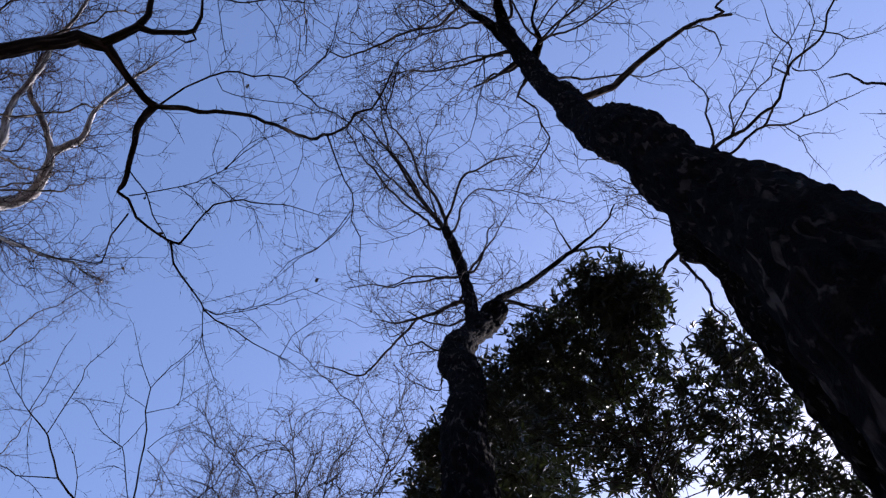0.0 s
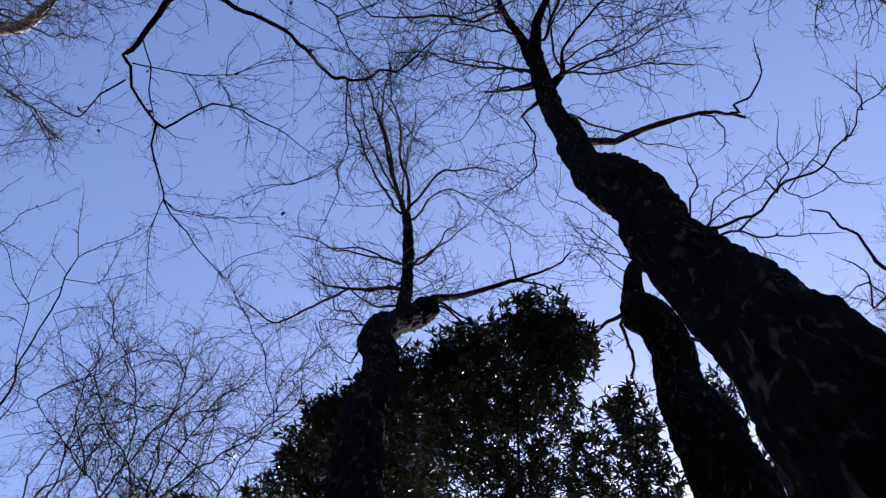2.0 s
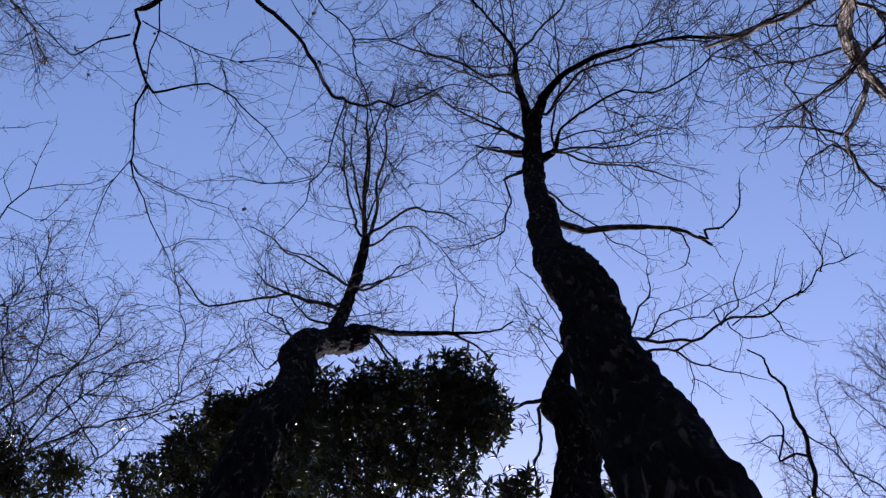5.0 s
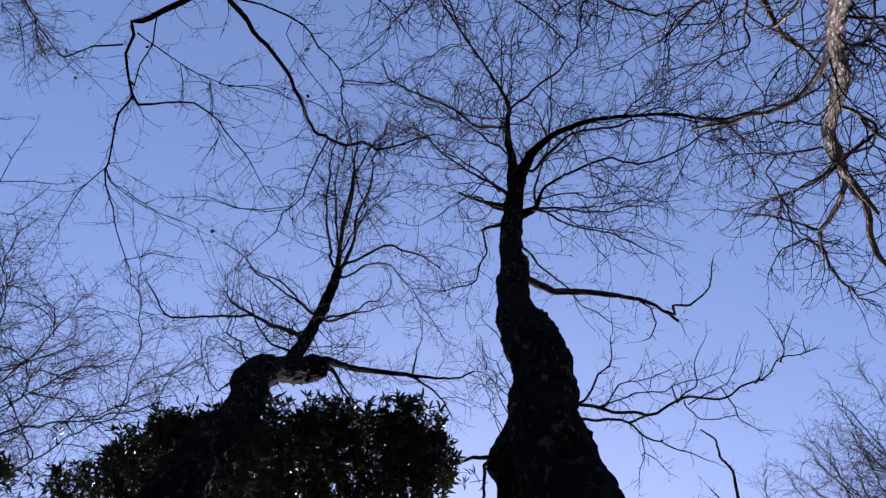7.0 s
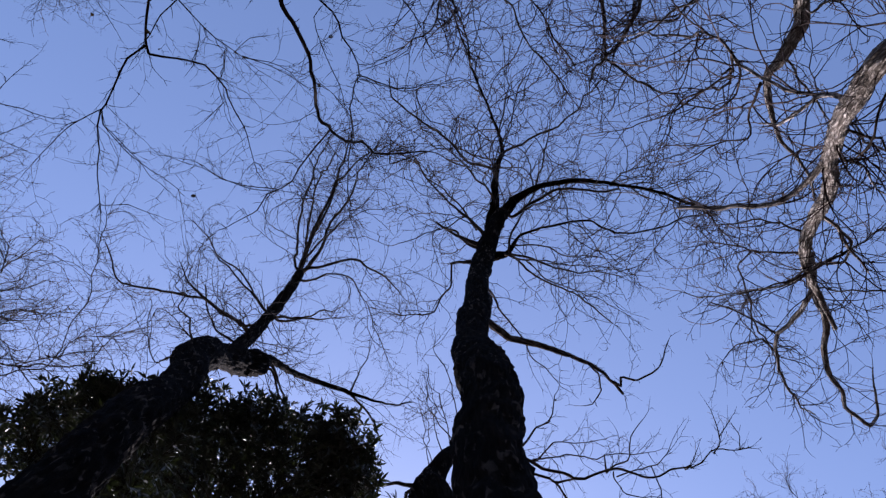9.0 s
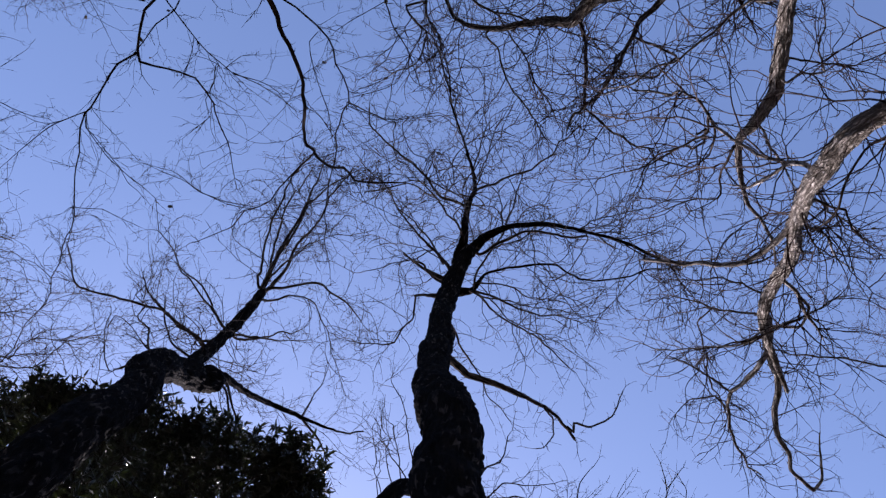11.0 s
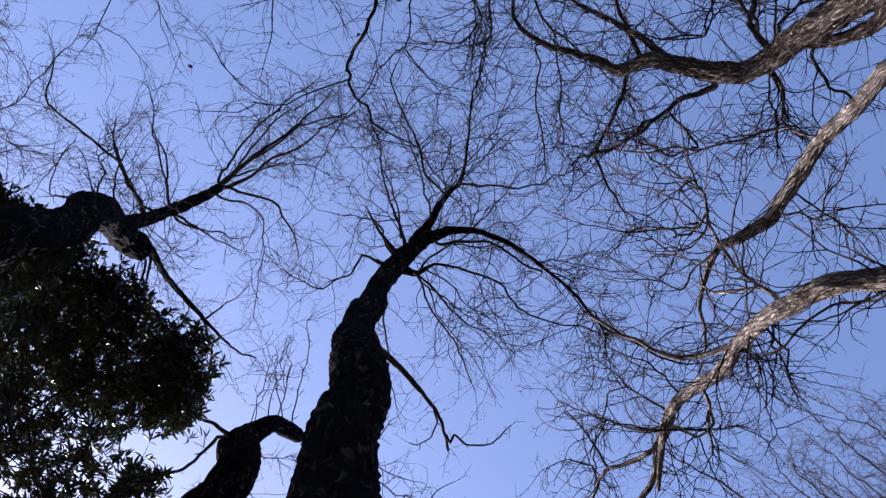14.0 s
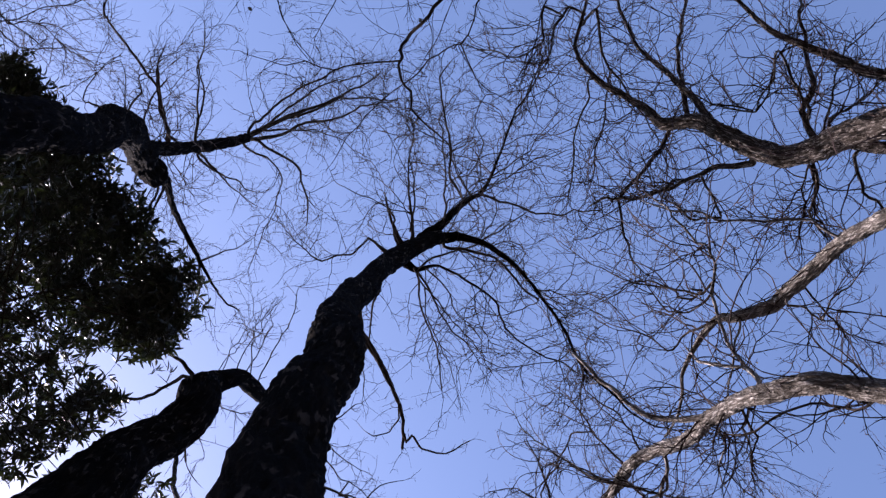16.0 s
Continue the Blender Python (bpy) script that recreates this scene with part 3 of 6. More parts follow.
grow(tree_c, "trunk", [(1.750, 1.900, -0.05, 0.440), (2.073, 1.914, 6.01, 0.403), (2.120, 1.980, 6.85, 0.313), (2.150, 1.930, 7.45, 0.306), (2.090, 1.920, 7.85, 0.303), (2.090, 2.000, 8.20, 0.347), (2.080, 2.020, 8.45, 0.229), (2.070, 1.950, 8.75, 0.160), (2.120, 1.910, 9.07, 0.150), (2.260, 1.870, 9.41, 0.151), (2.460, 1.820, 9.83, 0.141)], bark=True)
grow(tree_c, "limb", [(2.42, 1.86, 9.85, 0.048), (2.51, 1.73, 9.92, 0.046), (2.61, 1.62, 9.98, 0.045), (2.73, 1.53, 10.04, 0.043), (2.86, 1.44, 10.10, 0.042), (3.02, 1.38, 10.17, 0.040), (3.17, 1.26, 10.24, 0.038), (3.34, 1.16, 10.31, 0.037), (3.42, 1.06, 10.36, 0.035), (3.49, 0.90, 10.43, 0.033), (3.57, 0.76, 10.49, 0.032), (3.74, 0.57, 10.59, 0.029), (3.88, 0.42, 10.66, 0.027), (3.94, 0.25, 10.73, 0.025), (4.01, 0.00, 10.83, 0.022), (4.06, -0.13, 10.89, 0.020), (4.06, -0.28, 10.95, 0.018), (4.11, -0.40, 11.00, 0.016), (4.20, -0.55, 11.06, 0.014), (4.25, -0.65, 11.10, 0.013)], 4,0.35)
grow(tree_c, "limb", [(2.53, 1.71, 9.93, 0.044), (2.58, 1.79, 10.00, 0.042), (2.74, 1.73, 10.10, 0.040), (2.86, 1.66, 10.17, 0.038), (3.08, 1.52, 10.32, 0.035), (3.33, 1.39, 10.47, 0.031), (3.39, 1.31, 10.53, 0.029), (3.45, 1.21, 10.60, 0.027)], 3,0.3)
grow(tree_c, "limb", [(3.35, 1.38, 10.50, 0.027), (3.57, 1.38, 10.57, 0.024), (3.79, 1.34, 10.64, 0.022), (4.03, 1.24, 10.73, 0.018), (4.21, 1.13, 10.80, 0.015), (4.50, 1.02, 10.90, 0.010)], 5,0.35)
grow(tree_c, "limb", [(3.59, 1.38, 10.58, 0.017), (3.59, 1.39, 10.60, 0.016), (3.77, 1.51, 10.63, 0.013), (3.91, 1.68, 10.66, 0.011), (4.11, 1.84, 10.70, 0.008)], 4,0.3)
grow(tree_c, "limb", [(3.81, 1.55, 10.64, 0.012), (3.82, 1.53, 10.70, 0.013), (4.04, 1.49, 10.75, 0.011), (4.23, 1.48, 10.80, 0.008)], 3,0.25)
grow(tree_c, "limb", [(2.79, 1.70, 10.13, 0.036), (2.71, 1.63, 10.20, 0.034), (2.75, 1.54, 10.27, 0.032), (2.75, 1.43, 10.36, 0.028), (2.75, 1.30, 10.47, 0.025), (2.74, 1.16, 10.58, 0.021), (2.69, 1.06, 10.67, 0.018), (2.58, 0.95, 10.80, 0.013)], 6,0.5)
grow(tree_c, "limb", [(2.99, 1.47, 10.41, 0.023), (3.01, 1.47, 10.40, 0.022), (3.02, 1.33, 10.51, 0.020), (3.03, 1.20, 10.61, 0.018), (3.13, 1.02, 10.75, 0.015), (3.27, 0.86, 10.88, 0.013), (3.36, 0.71, 11.00, 0.011)], 7,0.5)
grow(tree_c, "limb", [(3.01, 1.47, 10.40, 0.022), (2.98, 1.49, 10.40, 0.023), (3.05, 1.35, 10.49, 0.022), (3.15, 1.22, 10.59, 0.020), (3.31, 1.01, 10.74, 0.018), (3.50, 0.76, 10.91, 0.016), (3.71, 0.52, 11.08, 0.013), (3.82, 0.33, 11.20, 0.011)], 7,0.55)
grow(tree_c, "limb", [(3.47, 0.80, 10.89, 0.016), (3.66, 0.88, 10.80, 0.028), (3.68, 0.79, 10.86, 0.026), (3.67, 0.68, 10.94, 0.023), (3.61, 0.54, 11.04, 0.020), (3.51, 0.45, 11.14, 0.016), (3.46, 0.22, 11.30, 0.010)], 4,0.5)
grow(tree_c, "limb", [(3.76, 0.80, 10.87, 0.018), (3.75, 0.74, 10.85, 0.019), (3.79, 0.63, 10.92, 0.017), (3.88, 0.48, 11.02, 0.015), (3.95, 0.34, 11.11, 0.014), (3.92, 0.17, 11.22, 0.011), (3.86, 0.07, 11.30, 0.010)], 4,0.5)
grow(tree_c, "limb", [(4.07, -0.29, 10.96, 0.018), (4.08, -0.27, 11.00, 0.022), (4.04, -0.36, 11.06, 0.020), (3.98, -0.42, 11.12, 0.017), (3.88, -0.46, 11.19, 0.014), (3.73, -0.50, 11.30, 0.010)], 5,0.35)
grow(tree_c, "limb", [(3.98, -0.42, 11.10, 0.015), (3.95, -0.55, 11.20, 0.013), (3.92, -0.67, 11.30, 0.010)], 4,0.3)
grow(tree_c, "limb", [(4.22, -0.59, 11.08, 0.014), (4.22, -0.58, 11.10, 0.014), (4.14, -0.65, 11.18, 0.012), (3.99, -0.63, 11.30, 0.010)], 3,0.25)
grow(tree_c, "limb", [(3.92, 0.41, 11.07, 0.014), (4.04, 0.43, 11.00, 0.019), (4.22, 0.46, 11.05, 0.017), (4.43, 0.49, 11.11, 0.014), (4.59, 0.44, 11.16, 0.011), (4.71, 0.40, 11.20, 0.009)], 6,0.35)
grow(tree_c, "limb", [(3.68, 0.80, 10.85, 0.020), (3.71, 0.81, 10.85, 0.019), (3.95, 0.76, 10.94, 0.016), (4.17, 0.63, 11.03, 0.012), (4.30, 0.51, 11.10, 0.009)], 5,0.35)
grow(tree_c, "limb", [(4.00, 0.02, 10.82, 0.015), (4.07, 0.11, 11.00, 0.014), (4.07, -0.05, 11.13, 0.011), (4.04, -0.14, 11.20, 0.009)], 5,0.3)
grow(tree_c, "limb", [(1.99, 2.10, 8.25, 0.036), (2.02, 2.22, 8.34, 0.035), (2.23, 2.47, 8.56, 0.033), (2.37, 2.60, 8.68, 0.032), (2.51, 2.79, 8.83, 0.030), (2.71, 2.98, 9.00, 0.028), (2.91, 3.15, 9.15, 0.025), (3.03, 3.28, 9.25, 0.024), (3.19, 3.49, 9.40, 0.021)], 3,0.4)
grow(tree_c, "limb", [(1.98, 2.11, 8.30, 0.049), (1.95, 2.20, 8.36, 0.042), (1.92, 2.29, 8.43, 0.035), (1.91, 2.40, 8.49, 0.027), (1.90, 2.50, 8.55, 0.020)], 0,0)
grow(tree_c, "limb", [(2.09, 1.91, 7.32, 0.028), (2.03, 1.82, 7.31, 0.023), (2.17, 1.81, 7.40, 0.020), (2.36, 1.80, 7.48, 0.018)], 3,0.5)
grow(tree_c, "limb", [(2.35, 1.85, 9.69, 0.017), (1.94, 1.84, 10.00, 0.014), (1.60, 1.85, 10.68, 0.012), (1.40, 1.85, 11.19, 0.007)], 4,0.5)
grow(tree_c, "limb", [(2.24, 1.90, 9.48, 0.015), (2.04, 1.94, 9.83, 0.013), (1.90, 2.09, 10.17, 0.010), (1.76, 2.20, 10.68, 0.007)], 4,0.5)
grow(tree_c, "limb", [(2.17, 1.93, 9.32, 0.014), (2.00, 1.92, 9.66, 0.012), (1.80, 1.94, 10.17, 0.010), (1.62, 2.01, 10.68, 0.007)], 4,0.5)
grow(tree_c, "limb", [(2.11, 1.97, 9.15, 0.014), (1.93, 1.98, 9.49, 0.012), (1.88, 1.97, 9.83, 0.010), (1.71, 2.08, 10.51, 0.007)], 4,0.5)
grow(tree_c, "limb", [(2.05, 2.02, 8.81, 0.011), (1.91, 2.04, 9.15, 0.009), (1.89, 2.10, 9.49, 0.010), (1.69, 2.08, 9.83, 0.006)], 4,0.5)
grow(tree_c, "limb", [(2.03, 2.02, 8.64, 0.011), (1.95, 2.03, 8.98, 0.009), (1.81, 2.04, 9.41, 0.008), (1.69, 2.24, 9.83, 0.006)], 4,0.5)
grow(tree_c, "limb", [(2.00, 2.02, 8.31, 0.013), (2.15, 1.87, 8.30, 0.010), (2.27, 1.80, 8.64, 0.010), (2.38, 1.74, 8.98, 0.008), (2.53, 1.67, 9.32, 0.006)], 7,0.5)
grow(tree_c, "limb", [(2.05, 1.92, 7.90, 0.012), (2.17, 1.86, 7.96, 0.010), (2.38, 1.92, 8.13, 0.008), (2.62, 1.88, 8.30, 0.006), (2.90, 1.98, 8.47, 0.005)], 7,0.5)
tree_b = Tree("tree", "dark trunk with a swollen elbow and a fan of bare twigs", (0.05, 1.75, 0), BARK_BACKLIT, TWIG)
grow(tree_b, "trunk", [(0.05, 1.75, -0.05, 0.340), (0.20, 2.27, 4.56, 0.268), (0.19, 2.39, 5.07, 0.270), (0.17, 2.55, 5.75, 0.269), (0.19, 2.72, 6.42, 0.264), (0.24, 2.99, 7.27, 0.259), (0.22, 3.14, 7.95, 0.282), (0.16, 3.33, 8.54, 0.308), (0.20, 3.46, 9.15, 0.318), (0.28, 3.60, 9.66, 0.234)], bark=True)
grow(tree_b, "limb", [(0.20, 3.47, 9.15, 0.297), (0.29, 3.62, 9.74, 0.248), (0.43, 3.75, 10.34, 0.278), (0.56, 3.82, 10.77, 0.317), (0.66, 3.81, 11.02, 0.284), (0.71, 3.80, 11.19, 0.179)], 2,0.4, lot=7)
grow(tree_b, "limb", [(0.45, 3.76, 10.41, 0.168), (0.38, 3.90, 11.19, 0.162), (0.36, 3.97, 11.87, 0.153), (0.33, 3.97, 12.38, 0.151), (0.27, 3.96, 13.06, 0.161), (0.13, 3.82, 13.91, 0.136), (0.04, 3.77, 14.25, 0.124)], 7,1.0)
grow(tree_b, "limb", [(0.04, 3.77, 14.25, 0.087), (0.07, 3.91, 14.59, 0.091), (-0.25, 3.63, 15.03, 0.067), (-0.61, 3.29, 15.47, 0.057), (-0.99, 2.93, 15.92, 0.045), (-1.32, 2.63, 16.36, 0.032), (-1.65, 2.43, 16.80, 0.020)], 13,1.1)
grow(tree_b, "limb", [(0.07, 3.91, 14.59, 0.071), (-0.05, 3.60, 15.03, 0.062), (-0.39, 3.25, 15.47, 0.050), (-0.66, 2.82, 15.92, 0.038), (-1.05, 2.33, 16.36, 0.032), (-1.29, 2.00, 16.80, 0.020)], 13,1.1)
grow(tree_b, "limb", [(0.02, 3.86, 14.66, 0.067), (-0.06, 3.88, 14.59, 0.053), (-0.52, 3.70, 15.06, 0.042), (-0.98, 3.43, 15.53, 0.038), (-1.42, 3.00, 15.99, 0.032), (-1.75, 2.70, 16.46, 0.020)], 11,1.0)
grow(tree_b, "limb", [(0.04, 3.84, 14.66, 0.056), (0.04, 3.70, 14.59, 0.053), (0.17, 3.35, 14.84, 0.048), (0.34, 3.07, 15.10, 0.042), (0.76, 2.90, 15.36, 0.032), (1.22, 2.83, 15.61, 0.018)], 9,1.0)
grow(tree_b, "limb", [(0.07, 3.91, 14.59, 0.059), (0.16, 3.84, 14.42, 0.048), (0.29, 3.48, 14.59, 0.029), (0.54, 3.24, 14.76, 0.024), (0.98, 3.26, 14.93, 0.018), (1.89, 3.45, 15.10, 0.013)], 9,0.9)
grow(tree_b, "limb", [(0.71, 3.80, 11.19, 0.174), (0.62, 3.89, 11.36, 0.133), (0.97, 4.07, 12.38, 0.086), (1.58, 4.16, 13.57, 0.073), (1.98, 3.93, 13.91, 0.059), (2.35, 3.62, 14.08, 0.035), (2.63, 3.26, 14.25, 0.024)], 9,0.9)
grow(tree_b, "limb", [(1.98, 3.94, 13.91, 0.045), (2.26, 3.88, 13.91, 0.038), (2.57, 3.80, 13.91, 0.029), (2.86, 3.91, 13.91, 0.022)], 7,0.8)
grow(tree_b, "limb", [(1.98, 3.93, 13.91, 0.045), (1.85, 3.72, 14.19, 0.024), (1.72, 3.58, 14.48, 0.017), (1.56, 3.45, 14.76, 0.013)], 7,0.8)
grow(tree_b, "limb", [(0.27, 3.96, 13.06, 0.087), (0.46, 4.45, 13.06, 0.070), (0.21, 4.59, 13.19, 0.056), (-0.05, 4.78, 13.31, 0.057), (-0.37, 4.95, 13.44, 0.050), (-0.59, 5.07, 13.57, 0.029)], 9,0.9)
grow(tree_b, "limb", [(-0.32, 4.92, 13.42, 0.043), (-0.61, 5.32, 13.47, 0.043), (-0.88, 5.67, 13.54, 0.036), (-1.11, 5.92, 13.60, 0.036), (-1.46, 5.99, 13.67, 0.029), (-1.76, 5.95, 13.74, 0.022)], 7,0.9)
grow(tree_b, "limb", [(0.18, 3.87, 13.63, 0.073), (0.27, 4.31, 13.74, 0.059), (-0.08, 4.43, 13.85, 0.036), (-0.52, 4.51, 13.97, 0.029), (-0.94, 4.72, 14.08, 0.017)], 7,0.7)
grow(tree_b, "limb", [(0.27, 4.31, 13.74, 0.046), (0.41, 4.26, 13.57, 0.050), (0.62, 3.96, 13.74, 0.036), (0.80, 3.73, 13.91, 0.022), (0.92, 3.54, 14.08, 0.013)], 7,0.7)
grow(tree_b, "limb", [(0.46, 4.45, 13.06, 0.056), (0.48, 4.62, 12.89, 0.055), (0.20, 4.85, 13.06, 0.035), (-0.21, 4.88, 13.23, 0.028), (-0.49, 4.82, 13.40, 0.021)], 7,0.7)
grow(tree_b, "limb", [(0.17, 3.35, 8.64, 0.027), (-0.00, 3.28, 8.64, 0.022), (-0.32, 3.45, 9.32, 0.014), (-0.55, 3.59, 9.83, 0.012), (-0.79, 3.56, 10.34, 0.009)], 7,0.5)
grow(tree_b, "limb", [(0.18, 3.26, 8.34, 0.026), (0.05, 3.35, 8.30, 0.021), (-0.03, 3.66, 8.64, 0.013), (-0.21, 3.74, 8.89, 0.011), (-0.40, 3.72, 9.15, 0.008)], 6,0.45)
grow(tree_b, "limb", [(0.48, 4.62, 12.89, 0.043), (0.81, 4.55, 12.55, 0.067), (0.95, 4.28, 12.49, 0.039), (1.27, 4.33, 12.44, 0.034), (1.49, 4.30, 12.38, 0.020)], 4,0.6)
grow(tree_b, "limb", [(0.41, 4.26, 13.57, 0.041), (0.35, 4.20, 13.40, 0.042), (-0.03, 4.36, 13.57, 0.035), (-0.59, 4.53, 13.74, 0.029), (-1.08, 4.61, 13.91, 0.022), (-1.38, 4.72, 14.08, 0.013)], 9,0.8)
grow(tree_b, "limb", [(0.34, 3.97, 12.21, 0.048), (0.24, 4.21, 12.21, 0.038), (-0.13, 4.44, 12.44, 0.032), (-0.55, 4.69, 12.66, 0.027), (-0.84, 4.77, 12.89, 0.020)], 9,0.8)
grow(tree_b, "limb", [(0.35, 4.20, 13.40, 0.034), (0.47, 4.15, 13.40, 0.042), (0.64, 3.83, 13.63, 0.028), (0.78, 3.54, 13.85, 0.021), (0.78, 3.35, 14.08, 0.011)], 9,0.8)
grow(tree_b, "limb", [(0.62, 3.89, 11.36, 0.052), (0.80, 3.81, 11.36, 0.041), (1.09, 3.88, 11.42, 0.029), (1.40, 3.92, 11.47, 0.024), (1.61, 3.94, 11.53, 0.013)], 7,0.6)
grow(tree_b, "limb", [(0.34, 3.66, 9.94, 0.023), (0.03, 3.83, 10.00, 0.019), (-0.23, 4.00, 10.17, 0.013), (-0.45, 4.20, 10.34, 0.009), (-0.24, 4.52, 10.51, 0.010), (0.17, 4.90, 10.68, 0.007)], 7,0.6)
grow(tree_b, "limb", [(-0.25, 3.63, 15.03, 0.053), (-0.27, 3.70, 15.10, 0.049), (-0.69, 3.48, 15.44, 0.038), (-1.06, 3.19, 15.78, 0.032), (-1.38, 2.80, 16.12, 0.027), (-1.58, 2.56, 16.46, 0.013)], 8,0.7)
grow(tree_b, "limb", [(-0.27, 3.70, 15.10, 0.049), (-0.61, 3.20, 15.44, 0.043), (-0.96, 2.78, 15.78, 0.038), (-1.14, 2.25, 16.12, 0.027), (-1.23, 1.92, 16.46, 0.013)], 8,0.7)
grow(tree_b, "limb", [(-0.12, 3.74, 14.85, 0.045), (-0.14, 3.60, 14.76, 0.036), (-0.30, 3.07, 15.10, 0.024), (-0.32, 2.69, 15.44, 0.018), (-0.13, 2.14, 15.78, 0.013)], 8,0.7)
tree_l = Tree("tree", "tree with a low black zigzag limb reaching overhead", (-4.3, 1.0, 0), BARK_BLACK, TWIG, fine=0.5, bushy=2.8)
grow(tree_l, "trunk", [(-4.3, 1.0, -0.05, 0.42), (-4.1, 0.95, 2.0, 0.34), (-3.8, 0.92, 4.0, 0.28), (-3.75, 0.9, 5.0, 0.18)], bark=True)
grow(tree_l, "limb", [(-3.70, 0.90, 4.30, 0.114), (-2.90, 0.60, 5.00, 0.094), (-2.00, 0.39, 5.09, 0.065), (-1.92, 0.38, 5.19, 0.064), (-1.84, 0.36, 5.34, 0.064), (-1.70, 0.33, 5.50, 0.065), (-1.60, 0.37, 5.56, 0.058), (-1.54, 0.47, 5.56, 0.037), (-1.42, 0.62, 5.56, 0.035), (-1.39, 0.64, 5.56, 0.033)], 2,0.37)
grow(tree_l, "limb", [(-1.62, 0.36, 5.55, 0.055), (-1.49, 0.29, 5.65, 0.050), (-1.46, 0.24, 5.74, 0.036), (-1.47, 0.17, 5.84, 0.033), (-1.48, 0.01, 5.94, 0.013)], 3,0.37)
grow(tree_l, "limb", [(-1.49, 0.28, 5.65, 0.039), (-1.43, 0.31, 5.71, 0.032), (-1.34, 0.31, 5.76, 0.027), (-1.28, 0.30, 5.82, 0.026), (-1.25, 0.24, 5.88, 0.020), (-1.25, 0.13, 5.94, 0.011)], 3,0.37)
grow(tree_l, "limb", [(-1.28, 0.30, 5.82, 0.012), (-1.25, 0.34, 5.81, 0.011), (-1.31, 0.37, 5.84, 0.008), (-1.36, 0.35, 5.87, 0.007)], 3,0.25)
grow(tree_l, "limb", [(-1.40, 0.64, 5.56, 0.029), (-1.28, 0.64, 5.51, 0.028), (-1.10, 0.64, 5.41, 0.022), (-0.85, 0.62, 5.24, 0.020), (-0.77, 0.69, 5.32, 0.020), (-0.64, 0.81, 5.92, 0.018), (-0.54, 0.82, 6.26, 0.016), (-0.44, 0.72, 6.46, 0.015), (-0.34, 0.55, 6.67, 0.011), (-0.29, 0.48, 6.87, 0.009), (-0.13, 0.38, 7.08, 0.007), (0.01, 0.25, 7.28, 0.005)], 5,0.37)
grow(tree_l, "limb", [(-1.38, 0.64, 5.56, 0.013), (-1.25, 0.55, 5.58, 0.010), (-1.01, 0.47, 5.58, 0.010), (-0.88, 0.50, 5.64, 0.008), (-0.74, 0.53, 5.70, 0.008), (-0.69, 0.67, 5.98, 0.008), (-0.54, 0.82, 6.26, 0.008), (-0.33, 0.98, 6.43, 0.007), (-0.17, 1.10, 6.60, 0.006), (-0.05, 1.16, 6.77, 0.005)], 6,0.37)
grow(tree_l, "limb", [(-0.63, 0.81, 5.92, 0.011), (-0.56, 1.06, 6.05, 0.009), (-0.51, 1.30, 6.17, 0.008), (-0.49, 1.52, 6.30, 0.007), (-0.51, 1.78, 6.43, 0.005)], 5,0.37)
grow(tree_l, "limb", [(-0.31, 0.51, 6.79, 0.008), (-0.36, 0.76, 6.86, 0.007), (-0.46, 0.71, 6.94, 0.005)], 5,0.37)
grow(tree_l, "limb", [(-1.40, 0.64, 5.56, 0.051), (-1.55, 0.77, 5.72, 0.041), (-1.63, 0.91, 5.83, 0.037), (-1.73, 1.10, 5.94, 0.033), (-1.76, 1.14, 5.94, 0.021), (-1.71, 1.18, 5.94, 0.020), (-1.70, 1.29, 5.94, 0.018), (-1.60, 1.36, 5.91, 0.016), (-1.49, 1.42, 5.89, 0.015), (-1.42, 1.43, 5.87, 0.016)], 3,0.31)
grow(tree_l, "limb", [(-1.42, 1.43, 5.87, 0.015), (-1.33, 1.32, 5.91, 0.011), (-1.23, 1.23, 5.96, 0.011), (-1.07, 1.23, 6.00, 0.009), (-0.83, 1.26, 6.05, 0.006), (-0.65, 1.31, 6.09, 0.004)], 6,0.37)
grow(tree_l, "limb", [(-1.47, 1.42, 5.88, 0.015), (-1.45, 1.54, 5.87, 0.013), (-1.35, 1.71, 5.87, 0.011), (-1.31, 1.80, 5.87, 0.011), (-1.19, 1.92, 5.89, 0.009), (-1.04, 2.02, 5.91, 0.007), (-0.86, 2.13, 5.94, 0.006)], 6,0.37)
grow(tree_l, "limb", [(-1.31, 1.80, 5.87, 0.007), (-1.33, 1.99, 5.89, 0.006), (-1.30, 2.18, 5.91, 0.005), (-1.26, 2.37, 5.94, 0.003)], 5,0.31)
grow(tree_l, "limb", [(-1.68, 1.01, 5.88, 0.008), (-1.59, 1.15, 5.87, 0.009), (-1.53, 1.32, 5.87, 0.007), (-1.48, 1.42, 5.87, 0.005)], 4,0.25)
grow(tree_l, "limb", [(-1.71, 1.29, 5.94, 0.012), (-1.83, 1.43, 5.99, 0.011), (-1.92, 1.59, 6.05, 0.009), (-2.18, 1.64, 6.11, 0.008), (-2.36, 1.61, 6.17, 0.006), (-2.52, 1.56, 6.23, 0.005)], 6,0.37)
grow(tree_l, "limb", [(-1.70, 1.19, 5.94, 0.009), (-1.52, 1.17, 5.99, 0.007), (-1.37, 1.13, 6.04, 0.006), (-1.21, 1.06, 6.09, 0.005)], 6,0.37)
grow(tree_l, "limb", [(-1.27, 1.27, 5.94, 0.005), (-1.24, 1.21, 5.75, 0.004), (-1.32, 1.15, 5.83, 0.003), (-1.46, 1.15, 5.92, 0.003)], 4,0.19)
